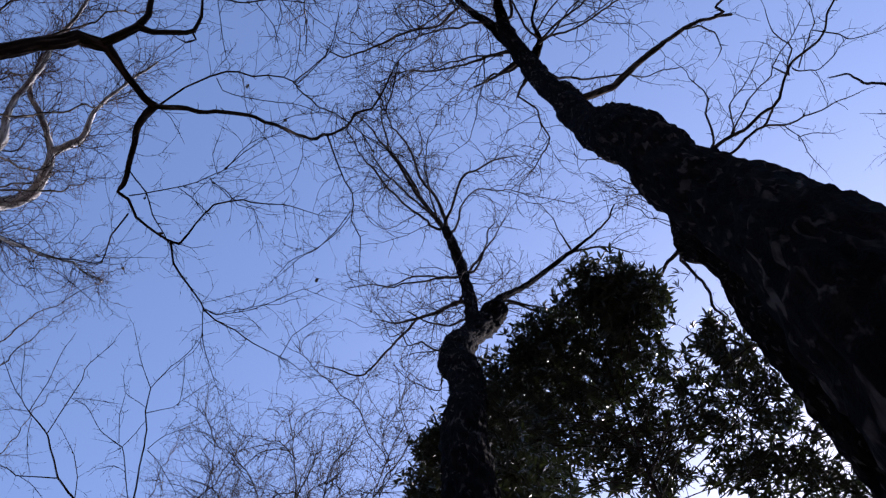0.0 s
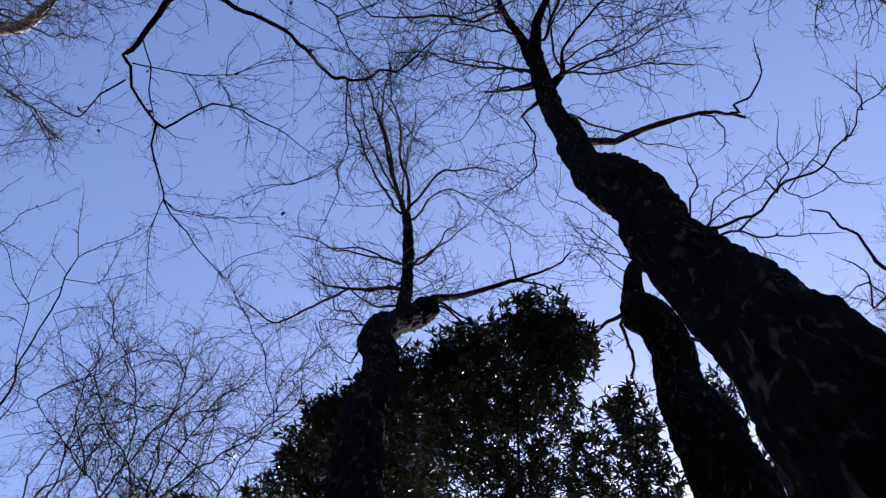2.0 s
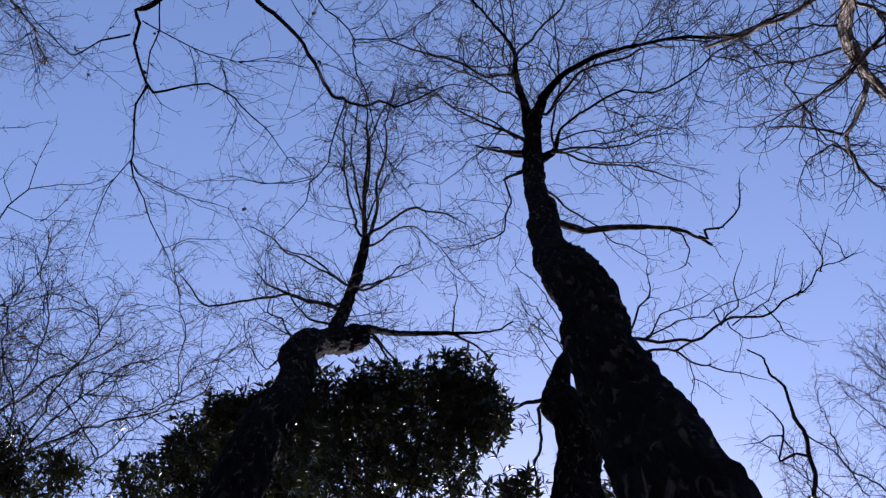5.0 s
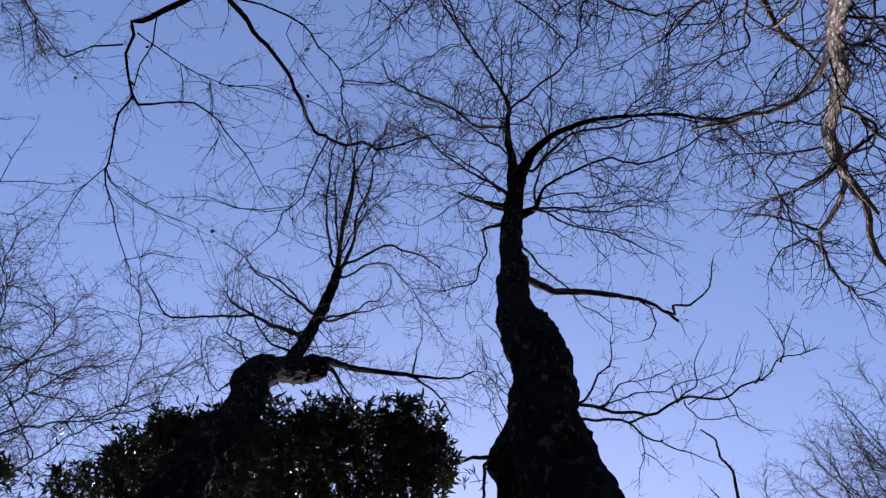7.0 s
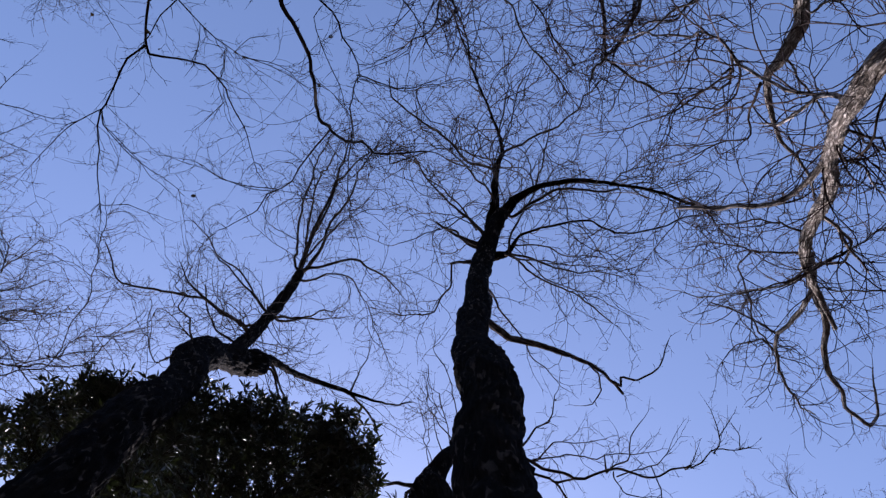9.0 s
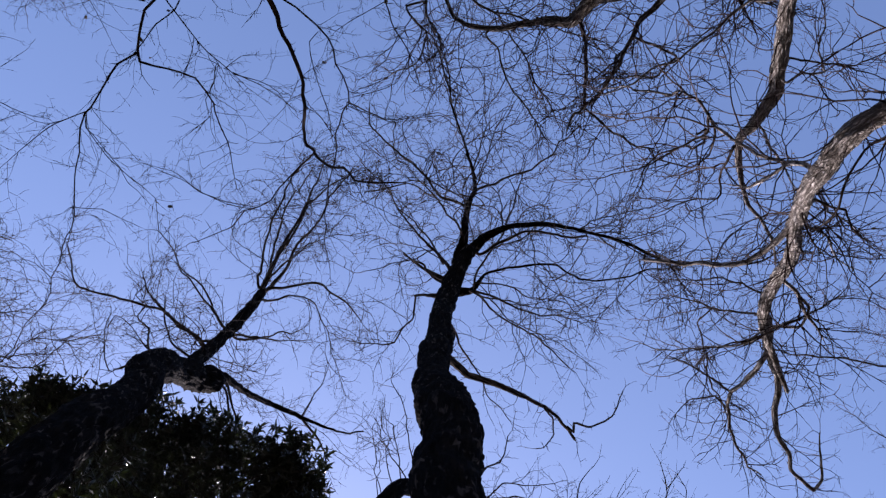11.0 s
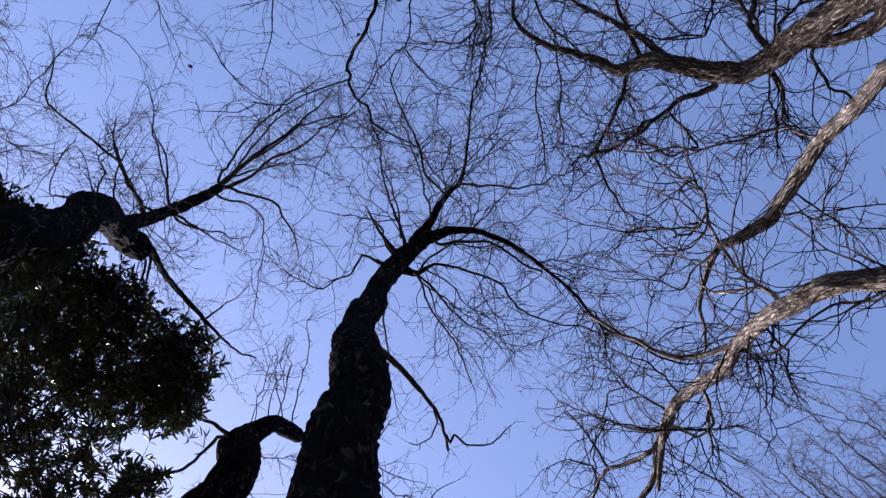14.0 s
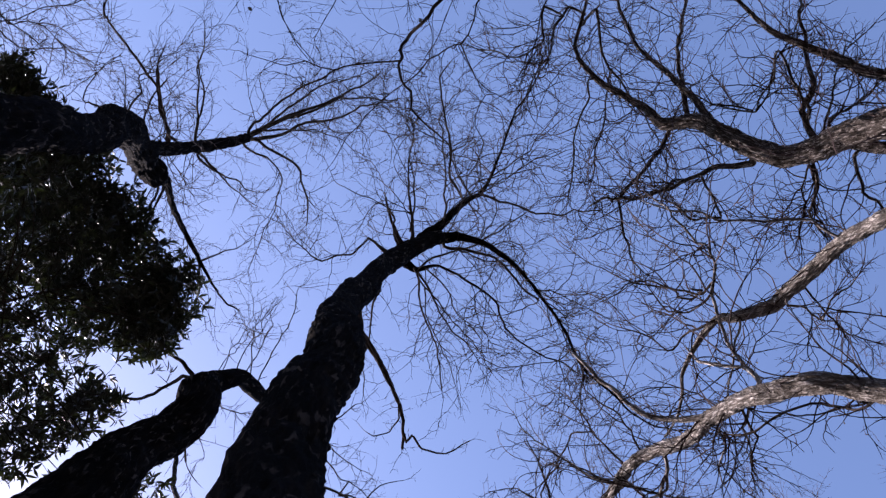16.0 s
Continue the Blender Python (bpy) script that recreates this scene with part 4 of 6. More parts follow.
grow(tree_l, "limb", [(-1.32, 1.15, 5.83, 0.003), (-1.23, 1.05, 5.83, 0.004), (-1.14, 1.15, 5.86, 0.003), (-1.02, 1.23, 5.89, 0.004), (-0.99, 1.38, 5.92, 0.003)], 5,0.25)
grow(tree_l, "limb", [(-1.87, 1.51, 6.02, 0.006), (-1.89, 1.53, 5.92, 0.005), (-1.77, 1.56, 6.01, 0.004), (-1.66, 1.59, 6.09, 0.003)], 5,0.25)
grow(tree_l, "limb", [(-2.33, 1.61, 6.16, 0.005), (-2.37, 1.69, 6.09, 0.005), (-2.26, 1.70, 6.15, 0.005), (-2.17, 1.81, 6.20, 0.005), (-2.10, 1.93, 6.26, 0.003)], 5,0.25)
grow(tree_l, "limb", [(-1.25, 0.14, 5.93, 0.012), (-1.18, 0.16, 6.00, 0.009), (-1.07, 0.17, 6.15, 0.009), (-0.98, 0.16, 6.29, 0.007), (-0.83, 0.17, 6.43, 0.005)], 6,0.31)
grow(tree_l, "limb", [(-1.19, 0.16, 6.00, 0.005), (-1.20, 0.30, 6.09, 0.005), (-1.20, 0.47, 6.17, 0.004)], 5,0.25)
grow(tree_l, "limb", [(-1.04, 0.17, 6.19, 0.005), (-0.95, 0.29, 6.22, 0.005), (-0.94, 0.38, 6.26, 0.004)], 5,0.25)
grow(tree_l, "limb", [(-0.93, 0.16, 6.34, 0.006), (-0.84, 0.29, 6.37, 0.005), (-0.85, 0.42, 6.40, 0.005), (-0.88, 0.56, 6.43, 0.004)], 6,0.25)
grow(tree_l, "limb", [(-0.74, 0.53, 5.70, 0.005), (-0.66, 0.45, 5.77, 0.005), (-0.59, 0.38, 5.85, 0.005), (-0.57, 0.30, 5.92, 0.003)], 6,0.25)
grow(tree_l, "limb", [(-1.30, 1.80, 5.87, 0.006), (-1.24, 1.84, 5.88, 0.006), (-1.16, 1.83, 5.89, 0.005), (-1.08, 1.82, 5.90, 0.005), (-1.00, 1.80, 5.92, 0.005), (-0.91, 1.79, 5.93, 0.004), (-0.85, 1.76, 5.94, 0.004), (-0.77, 1.74, 5.95, 0.003)], 5,0.2)
grow(tree_l, "limb", [(-0.51, 1.29, 6.17, 0.005), (-0.60, 1.42, 6.20, 0.005), (-0.73, 1.54, 6.24, 0.005), (-0.87, 1.65, 6.27, 0.004), (-0.99, 1.76, 6.30, 0.003)], 5,0.2)
grow(tree_l, "limb", [(-1.29, 1.10, 6.06, 0.005), (-1.28, 1.12, 6.05, 0.005), (-1.20, 1.17, 6.05, 0.005), (-1.14, 1.25, 6.05, 0.005), (-1.05, 1.27, 6.05, 0.004), (-1.02, 1.34, 6.05, 0.003)], 5,0.22)
grow(tree_l, "limb", [(-1.21, 1.06, 6.09, 0.007), (-1.12, 0.96, 6.11, 0.005), (-1.01, 0.88, 6.13, 0.004), (-0.91, 0.87, 6.15, 0.003)], 5,0.22)
grow(tree_l, "limb", [(-1.25, 1.09, 6.07, 0.005), (-1.28, 0.98, 6.09, 0.004), (-1.24, 0.88, 6.10, 0.003)], 4,0.2)
grow(tree_l, "limb", [(-1.45, 1.15, 6.00, 0.005), (-1.36, 1.19, 5.96, 0.005), (-1.29, 1.25, 5.93, 0.005)], 3,0.15)
grow(tree_l, "limb", [(-1.30, 1.80, 5.87, 0.006), (-1.24, 1.84, 5.88, 0.006), (-1.07, 1.82, 5.92, 0.005), (-0.91, 1.79, 5.95, 0.005), (-0.76, 1.71, 5.98, 0.004), (-0.64, 1.76, 6.00, 0.003)], 5,0.2)
grow(tree_l, "limb", [(-0.52, 1.28, 6.17, 0.005), (-0.63, 1.44, 6.20, 0.005), (-0.77, 1.55, 6.24, 0.005), (-0.91, 1.65, 6.27, 0.004), (-1.02, 1.79, 6.30, 0.003)], 4,0.2)
grow(tree_l, "limb", [(-1.22, 1.06, 6.09, 0.007), (-1.12, 0.97, 6.13, 0.005), (-1.02, 0.90, 6.17, 0.004), (-0.94, 0.87, 6.20, 0.003)], 5,0.22)
grow(tree_l, "limb", [(-0.90, 2.10, 5.93, 0.005), (-0.87, 2.05, 5.93, 0.005), (-0.82, 1.98, 5.95, 0.005), (-0.75, 1.92, 5.98, 0.004), (-0.70, 1.88, 6.00, 0.003)], 4,0.18)
grow(tree_l, "limb", [(-1.10, 0.50, 5.58, 0.005), (-1.08, 0.56, 5.60, 0.005), (-0.90, 0.62, 5.74, 0.005), (-0.78, 0.64, 5.83, 0.005), (-0.68, 0.69, 5.90, 0.004)], 3,0.2)
grow(tree_l, "limb", [(-0.63, 0.73, 6.09, 0.005), (-0.60, 0.67, 6.10, 0.005), (-0.61, 0.92, 6.26, 0.005), (-0.53, 0.92, 6.32, 0.005), (-0.43, 0.91, 6.40, 0.004)], 3,0.2)
grow(tree_l, "limb", [(-0.73, 0.55, 5.74, 0.008), (-0.77, 0.54, 5.75, 0.008), (-0.71, 0.49, 5.83, 0.007), (-0.64, 0.41, 5.93, 0.006), (-0.60, 0.33, 6.00, 0.005), (-0.59, 0.22, 6.10, 0.005)], 4,0.25)
grow(tree_l, "limb", [(-0.60, 0.29, 6.04, 0.005), (-0.59, 0.34, 6.10, 0.006), (-0.48, 0.36, 6.21, 0.006), (-0.34, 0.34, 6.34, 0.006), (-0.19, 0.27, 6.48, 0.006), (-0.06, 0.21, 6.60, 0.006)], 4,0.25)
tree_p = Tree("tree", "bare oak with pale sunlit ridged limbs", (1.5, -6.2, 0), BARK_SUNLIT, TWIG_PALE, bushy=1.05)
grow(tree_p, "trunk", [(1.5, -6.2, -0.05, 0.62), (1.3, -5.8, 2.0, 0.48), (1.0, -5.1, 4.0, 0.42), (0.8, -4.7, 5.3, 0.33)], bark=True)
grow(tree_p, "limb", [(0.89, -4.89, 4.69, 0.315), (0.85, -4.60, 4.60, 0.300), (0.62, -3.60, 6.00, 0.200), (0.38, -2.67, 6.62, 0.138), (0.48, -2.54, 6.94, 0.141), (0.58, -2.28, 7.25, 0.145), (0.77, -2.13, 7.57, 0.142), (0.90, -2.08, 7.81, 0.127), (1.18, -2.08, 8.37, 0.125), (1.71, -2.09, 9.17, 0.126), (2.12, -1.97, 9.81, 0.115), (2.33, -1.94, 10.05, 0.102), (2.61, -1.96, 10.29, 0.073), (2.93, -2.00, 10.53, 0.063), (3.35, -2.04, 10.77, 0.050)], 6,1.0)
grow(tree_p, "limb", [(0.81, -4.43, 4.83, 0.227), (0.80, -4.90, 5.20, 0.280), (0.20, -4.20, 7.60, 0.200), (-1.10, -3.48, 8.84, 0.149), (-0.80, -3.40, 9.34, 0.149), (-0.52, -3.32, 9.81, 0.149), (-0.03, -3.22, 10.29, 0.146), (0.34, -3.10, 10.61, 0.141), (0.54, -2.87, 10.77, 0.114), (0.65, -2.69, 10.93, 0.082), (0.87, -2.65, 11.09, 0.071), (1.36, -2.61, 11.30, 0.047), (1.85, -2.73, 11.52, 0.037), (2.24, -2.73, 11.73, 0.027)], 6,1.0)
grow(tree_p, "limb", [(0.83, -2.10, 7.69, 0.054), (0.76, -2.11, 7.74, 0.043), (0.68, -2.02, 8.04, 0.035), (0.56, -1.89, 8.21, 0.032), (0.45, -1.87, 8.37, 0.033), (0.23, -1.84, 8.53, 0.030), (0.01, -1.86, 8.69, 0.027), (-0.15, -1.74, 8.96, 0.024), (-0.31, -1.57, 9.22, 0.020), (-0.42, -1.35, 9.49, 0.013)], 8,0.9)
grow(tree_p, "limb", [(0.45, -1.87, 8.37, 0.029), (0.59, -1.80, 8.57, 0.022), (0.77, -1.70, 8.77, 0.019), (0.77, -1.50, 8.97, 0.016), (0.79, -1.29, 9.17, 0.012)], 8,0.9)
grow(tree_p, "limb", [(0.75, -2.10, 7.74, 0.030), (0.71, -2.06, 7.98, 0.031), (0.77, -1.93, 8.21, 0.036), (0.80, -1.87, 8.45, 0.026), (0.76, -1.80, 8.69, 0.015)], 7,0.8)
grow(tree_p, "limb", [(0.54, -2.87, 10.77, 0.034), (0.80, -2.96, 10.87, 0.030), (1.23, -3.03, 10.98, 0.025), (1.57, -3.11, 11.09, 0.020)], 7,0.8)
grow(tree_p, "limb", [(0.51, -2.45, 7.04, 0.030), (0.58, -2.71, 7.25, 0.024), (0.81, -2.57, 7.57, 0.026), (0.96, -2.36, 7.78, 0.023), (1.17, -2.22, 8.00, 0.021), (1.30, -2.14, 8.21, 0.014)], 4,0.6)
grow(tree_p, "limb", [(1.21, -2.06, 8.40, 0.064), (1.36, -1.91, 8.62, 0.059), (1.43, -1.73, 8.84, 0.054), (1.42, -1.53, 9.06, 0.048), (1.30, -1.28, 9.35, 0.040), (1.20, -1.04, 9.60, 0.033)], 6,0.7)
grow(tree_p, "limb", [(0.95, -2.08, 7.90, 0.027), (1.18, -2.26, 8.05, 0.021), (1.39, -2.35, 8.21, 0.018), (1.59, -2.54, 8.37, 0.015)], 3,0.5)
grow(tree_p, "limb", [(1.81, -2.06, 9.33, 0.042), (2.04, -2.19, 9.50, 0.039), (2.31, -2.24, 9.65, 0.035), (2.65, -2.33, 9.81, 0.018)], 7,0.8)
grow(tree_p, "limb", [(2.37, -2.17, 9.75, 0.023), (2.36, -2.26, 9.81, 0.027), (2.44, -1.98, 10.02, 0.023), (2.47, -1.61, 10.23, 0.019), (2.43, -1.26, 10.44, 0.014)], 7,0.8)
grow(tree_p, "limb", [(2.26, -1.95, 9.97, 0.032), (2.17, -1.72, 10.23, 0.023), (2.02, -1.49, 10.50, 0.019), (1.87, -1.31, 10.77, 0.015)], 7,0.8)
grow(tree_p, "limb", [(-0.52, -3.32, 9.81, 0.039), (-0.57, -3.07, 10.00, 0.031), (-0.59, -2.85, 10.19, 0.032), (-0.47, -2.39, 10.38, 0.028), (-0.39, -1.81, 10.57, 0.024), (-0.42, -1.50, 10.77, 0.015)], 7,0.9)
grow(tree_p, "limb", [(0.94, -2.13, 7.89, 0.017), (0.83, -2.14, 7.88, 0.014), (1.08, -2.22, 7.96, 0.012), (1.30, -2.27, 8.04, 0.012), (1.51, -2.44, 8.13, 0.007)], 1.5,0.5)
grow(tree_p, "limb", [(1.06, -2.08, 8.13, 0.017), (1.31, -2.14, 8.30, 0.015), (1.57, -2.22, 8.47, 0.010), (1.86, -2.19, 8.64, 0.008)], 1.5,0.5)
grow(tree_p, "limb", [(0.66, -2.66, 7.35, 0.020), (0.62, -2.82, 7.45, 0.017), (0.78, -2.66, 7.62, 0.016), (0.93, -2.48, 7.79, 0.014), (1.00, -2.27, 7.96, 0.012), (1.01, -2.15, 8.13, 0.007)], 1.5,0.5)
grow(tree_p, "limb", [(0.63, -2.81, 7.46, 0.015), (0.80, -2.71, 7.62, 0.013), (0.95, -2.60, 7.79, 0.011), (1.13, -2.51, 7.96, 0.009), (1.32, -2.47, 8.13, 0.005)], 1.5,0.5)
grow(tree_p, "limb", [(0.14, -1.85, 8.60, 0.023), (0.29, -1.85, 8.81, 0.024), (0.27, -1.73, 9.02, 0.021), (0.32, -1.52, 9.23, 0.017), (0.40, -1.33, 9.45, 0.013), (0.64, -1.16, 9.66, 0.009)], 8,0.8)
grow(tree_p, "limb", [(0.18, -1.84, 8.57, 0.023), (0.23, -1.88, 8.64, 0.024), (0.40, -1.85, 8.87, 0.021), (0.54, -1.67, 9.09, 0.017), (0.36, -1.47, 9.32, 0.013)], 8,0.8)
grow(tree_p, "limb", [(1.99, -2.16, 9.46, 0.036), (2.23, -2.25, 9.63, 0.032), (2.38, -2.17, 9.76, 0.028), (2.42, -1.90, 9.90, 0.024), (2.46, -1.66, 10.03, 0.019), (2.40, -1.42, 10.17, 0.015)], 8,0.8)
grow(tree_p, "limb", [(2.02, -2.00, 9.65, 0.028), (1.91, -1.87, 9.94, 0.024), (1.79, -1.66, 10.23, 0.020), (1.70, -1.44, 10.51, 0.015)], 8,0.9)
grow(tree_p, "limb", [(0.00, -3.21, 10.32, 0.029), (0.20, -3.62, 10.57, 0.025), (0.40, -4.06, 10.79, 0.021), (0.44, -4.53, 11.02, 0.016)], 8,0.9)
grow(tree_p, "limb", [(0.16, -3.16, 10.45, 0.037), (0.25, -3.16, 10.34, 0.029), (0.25, -3.59, 10.57, 0.025), (0.02, -3.84, 10.79, 0.021), (-0.27, -4.09, 11.02, 0.016)], 8,0.9)
grow(tree_p, "limb", [(2.61, -1.96, 10.29, 0.073), (2.43, -2.06, 10.51, 0.105), (2.72, -2.04, 10.68, 0.096), (2.99, -2.04, 10.85, 0.077), (3.27, -2.08, 11.02, 0.073), (3.47, -2.04, 11.13, 0.069), (3.68, -1.94, 11.25, 0.064), (3.98, -1.88, 11.36, 0.060), (4.29, -1.92, 11.47, 0.055), (4.57, -1.88, 11.59, 0.050), (4.95, -2.09, 11.70, 0.045), (4.94, -2.24, 11.81, 0.040), (4.72, -2.39, 11.93, 0.029), (4.47, -2.50, 12.04, 0.017)], 7,0.7)
grow(tree_p, "limb", [(2.81, -2.04, 10.74, 0.071), (2.86, -1.95, 10.68, 0.065), (3.06, -1.79, 10.91, 0.062), (3.22, -1.60, 11.13, 0.053), (3.44, -1.47, 11.36, 0.049), (3.73, -1.44, 11.49, 0.044), (4.07, -1.43, 11.61, 0.034), (4.42, -1.50, 11.74, 0.023), (4.60, -1.60, 11.87, 0.017)], 10,0.8)
grow(tree_p, "limb", [(2.55, -2.05, 10.58, 0.043), (2.60, -1.99, 10.51, 0.034), (2.64, -1.73, 10.77, 0.025), (2.57, -1.39, 11.02, 0.021), (2.52, -1.06, 11.28, 0.016), (2.38, -0.86, 11.53, 0.011)], 9,0.7)
grow(tree_p, "limb", [(2.57, -1.96, 10.25, 0.042), (2.50, -2.05, 10.34, 0.034), (2.56, -2.45, 10.51, 0.024), (2.58, -2.77, 10.68, 0.020), (2.67, -3.06, 10.85, 0.015)], 9,0.7)
grow(tree_p, "limb", [(2.08, -1.59, 10.39, 0.019), (2.26, -1.39, 10.64, 0.020), (2.70, -1.39, 10.94, 0.021), (3.22, -1.40, 11.23, 0.022), (3.59, -1.46, 11.53, 0.017)], 9,0.8)
grow(tree_p, "limb", [(3.27, -1.57, 11.19, 0.032), (3.06, -1.43, 11.36, 0.027), (2.87, -1.29, 11.53, 0.022), (2.71, -1.12, 11.70, 0.017)], 9,0.8)
grow(tree_p, "limb", [(3.49, -1.47, 11.38, 0.033), (3.38, -1.43, 11.59, 0.028), (3.37, -1.21, 11.81, 0.017), (3.55, -0.93, 12.04, 0.012)], 9,0.8)
grow(tree_p, "limb", [(0.28, -1.78, 8.93, 0.018), (0.27, -1.88, 8.98, 0.028), (0.38, -1.90, 9.25, 0.025), (0.33, -1.79, 9.52, 0.022), (0.38, -1.44, 9.80, 0.018), (0.35, -1.19, 10.07, 0.014), (0.24, -0.77, 10.34, 0.010)], 9,0.8)
grow(tree_p, "limb", [(1.44, -2.09, 8.77, 0.039), (1.31, -2.29, 8.81, 0.031), (1.60, -2.41, 8.98, 0.024), (1.83, -2.55, 9.15, 0.016), (2.00, -2.69, 9.32, 0.013)], 9,0.8)
grow(tree_p, "limb", [(1.11, -2.08, 8.23, 0.036), (1.01, -2.24, 8.30, 0.029), (1.22, -2.37, 8.47, 0.022), (1.43, -2.51, 8.64, 0.019), (1.60, -2.67, 8.81, 0.012)], 9,0.8)
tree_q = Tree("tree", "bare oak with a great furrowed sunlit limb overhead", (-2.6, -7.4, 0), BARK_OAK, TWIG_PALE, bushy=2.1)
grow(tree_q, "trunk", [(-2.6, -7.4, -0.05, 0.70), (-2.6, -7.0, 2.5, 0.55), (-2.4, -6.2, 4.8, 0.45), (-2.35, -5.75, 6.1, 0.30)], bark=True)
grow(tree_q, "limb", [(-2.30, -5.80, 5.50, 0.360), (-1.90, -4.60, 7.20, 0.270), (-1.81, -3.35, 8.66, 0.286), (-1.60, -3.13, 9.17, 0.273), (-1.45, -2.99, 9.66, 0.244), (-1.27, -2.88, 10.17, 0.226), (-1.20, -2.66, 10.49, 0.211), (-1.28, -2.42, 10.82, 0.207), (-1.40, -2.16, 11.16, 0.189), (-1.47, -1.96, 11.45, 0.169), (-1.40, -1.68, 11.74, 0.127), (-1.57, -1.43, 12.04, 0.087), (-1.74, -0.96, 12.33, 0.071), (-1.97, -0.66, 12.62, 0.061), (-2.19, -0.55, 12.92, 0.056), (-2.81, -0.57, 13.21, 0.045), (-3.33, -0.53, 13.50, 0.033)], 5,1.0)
grow(tree_q, "limb", [(-1.41, -2.14, 11.18, 0.101), (-1.76, -1.94, 11.63, 0.078), (-2.03, -1.62, 12.09, 0.064), (-2.37, -1.25, 12.56, 0.054), (-2.85, -0.98, 13.03, 0.044), (-3.32, -0.85, 13.50, 0.033)], 7,0.9)
grow(tree_q, "limb", [(-1.45, -1.91, 11.50, 0.066), (-1.86, -1.85, 11.91, 0.057), (-2.36, -1.73, 12.33, 0.053), (-2.94, -1.76, 12.75, 0.049), (-3.48, -1.75, 13.16, 0.032)], 7,0.9)
grow(tree_q, "limb", [(-1.42, -1.78, 11.64, 0.056), (-1.11, -1.74, 11.75, 0.051), (-0.90, -1.67, 11.83, 0.051), (-0.63, -1.54, 11.91, 0.046), (-0.42, -1.46, 11.99, 0.035)], 7,0.9)
grow(tree_q, "limb", [(-1.26, -2.48, 10.74, 0.090), (-1.13, -2.55, 10.83, 0.072), (-0.99, -2.23, 11.10, 0.058), (-0.71, -1.93, 11.36, 0.049), (-0.51, -1.65, 11.63, 0.045), (-0.40, -1.42, 11.89, 0.040), (-0.24, -1.17, 12.16, 0.024)], 7,0.9)
grow(tree_q, "limb", [(-0.40, -1.46, 11.99, 0.035), (-0.08, -1.62, 12.10, 0.035), (0.21, -1.81, 12.22, 0.030), (0.39, -2.06, 12.33, 0.018)], 7,0.8)
grow(tree_q, "limb", [(-1.28, -2.89, 10.13, 0.083), (-1.40, -2.94, 10.17, 0.066), (-1.73, -2.75, 10.37, 0.063), (-2.01, -2.82, 10.56, 0.059), (-2.34, -2.76, 10.76, 0.045), (-2.73, -2.67, 10.96, 0.036), (-3.08, -2.62, 11.16, 0.026)], 6,0.8)
grow(tree_q, "limb", [(-1.62, -2.81, 10.30, 0.047), (-1.68, -2.76, 10.17, 0.038), (-1.95, -2.54, 10.37, 0.034), (-2.25, -2.42, 10.56, 0.030), (-2.05, -2.45, 10.76, 0.025), (-1.69, -2.50, 10.96, 0.026), (-1.66, -2.13, 11.16, 0.021)], 6,0.8)
grow(tree_q, "limb", [(-2.23, -5.60, 5.78, 0.250), (-2.40, -5.70, 6.00, 0.200), (-2.20, -4.60, 8.20, 0.140), (-2.01, -3.61, 9.49, 0.124), (-2.11, -3.33, 9.83, 0.107), (-2.29, -2.89, 10.32, 0.091), (-2.43, -2.41, 10.60, 0.064), (-2.62, -2.17, 10.88, 0.056), (-2.88, -1.91, 11.16, 0.042)], 5,0.8)
grow(tree_q, "limb", [(-1.27, -2.88, 10.17, 0.043), (-0.95, -3.09, 10.28, 0.039), (-0.72, -3.13, 10.39, 0.034), (-0.53, -3.39, 10.49, 0.025)], 6,0.8)
grow(tree_q, "limb", [(-1.78, -3.38, 8.66, 0.164), (-1.48, -3.41, 9.06, 0.137), (-1.38, -3.24, 9.38, 0.113), (-1.38, -3.10, 9.57, 0.098), (-1.41, -2.95, 9.75, 0.083)], 6,0.7)
grow(tree_q, "limb", [(-1.33, -3.08, 9.56, 0.036), (-1.29, -3.10, 9.66, 0.040), (-1.09, -3.31, 9.83, 0.036), (-0.93, -3.57, 10.00, 0.033), (-0.80, -3.81, 10.17, 0.024)], 6,0.8)
grow(tree_q, "limb", [(-2.55, -0.56, 13.09, 0.040), (-2.72, -0.63, 12.72, 0.049), (-2.42, -0.73, 12.63, 0.043), (-2.10, -0.92, 12.55, 0.036), (-1.89, -1.14, 12.46, 0.030), (-1.69, -1.37, 12.38, 0.030), (-1.40, -1.66, 12.29, 0.024), (-1.11, -1.95, 12.21, 0.018)], 8,0.8)
grow(tree_q, "limb", [(-1.68, -2.44, 10.99, 0.021), (-1.70, -2.29, 11.25, 0.027), (-1.69, -2.14, 11.47, 0.022), (-1.81, -1.95, 11.70, 0.017)], 8,0.8)
grow(tree_q, "limb", [(-1.75, -2.49, 10.93, 0.021), (-1.68, -2.44, 10.85, 0.020), (-1.96, -2.53, 10.98, 0.026), (-2.29, -2.62, 11.11, 0.026), (-2.50, -2.70, 11.23, 0.021), (-2.84, -2.76, 11.36, 0.016)], 8,0.8)
grow(tree_q, "limb", [(-1.36, -2.93, 9.91, 0.046), (-1.57, -2.92, 10.00, 0.037), (-1.77, -3.08, 10.13, 0.028), (-2.02, -3.31, 10.26, 0.024), (-2.26, -3.43, 10.38, 0.019), (-2.42, -3.58, 10.51, 0.015)], 8,0.8)
grow(tree_q, "limb", [(-1.35, -2.92, 9.96, 0.035), (-1.45, -2.90, 10.00, 0.028), (-1.87, -2.95, 10.23, 0.024), (-2.23, -3.04, 10.45, 0.019), (-2.52, -3.10, 10.68, 0.015)], 8,0.8)
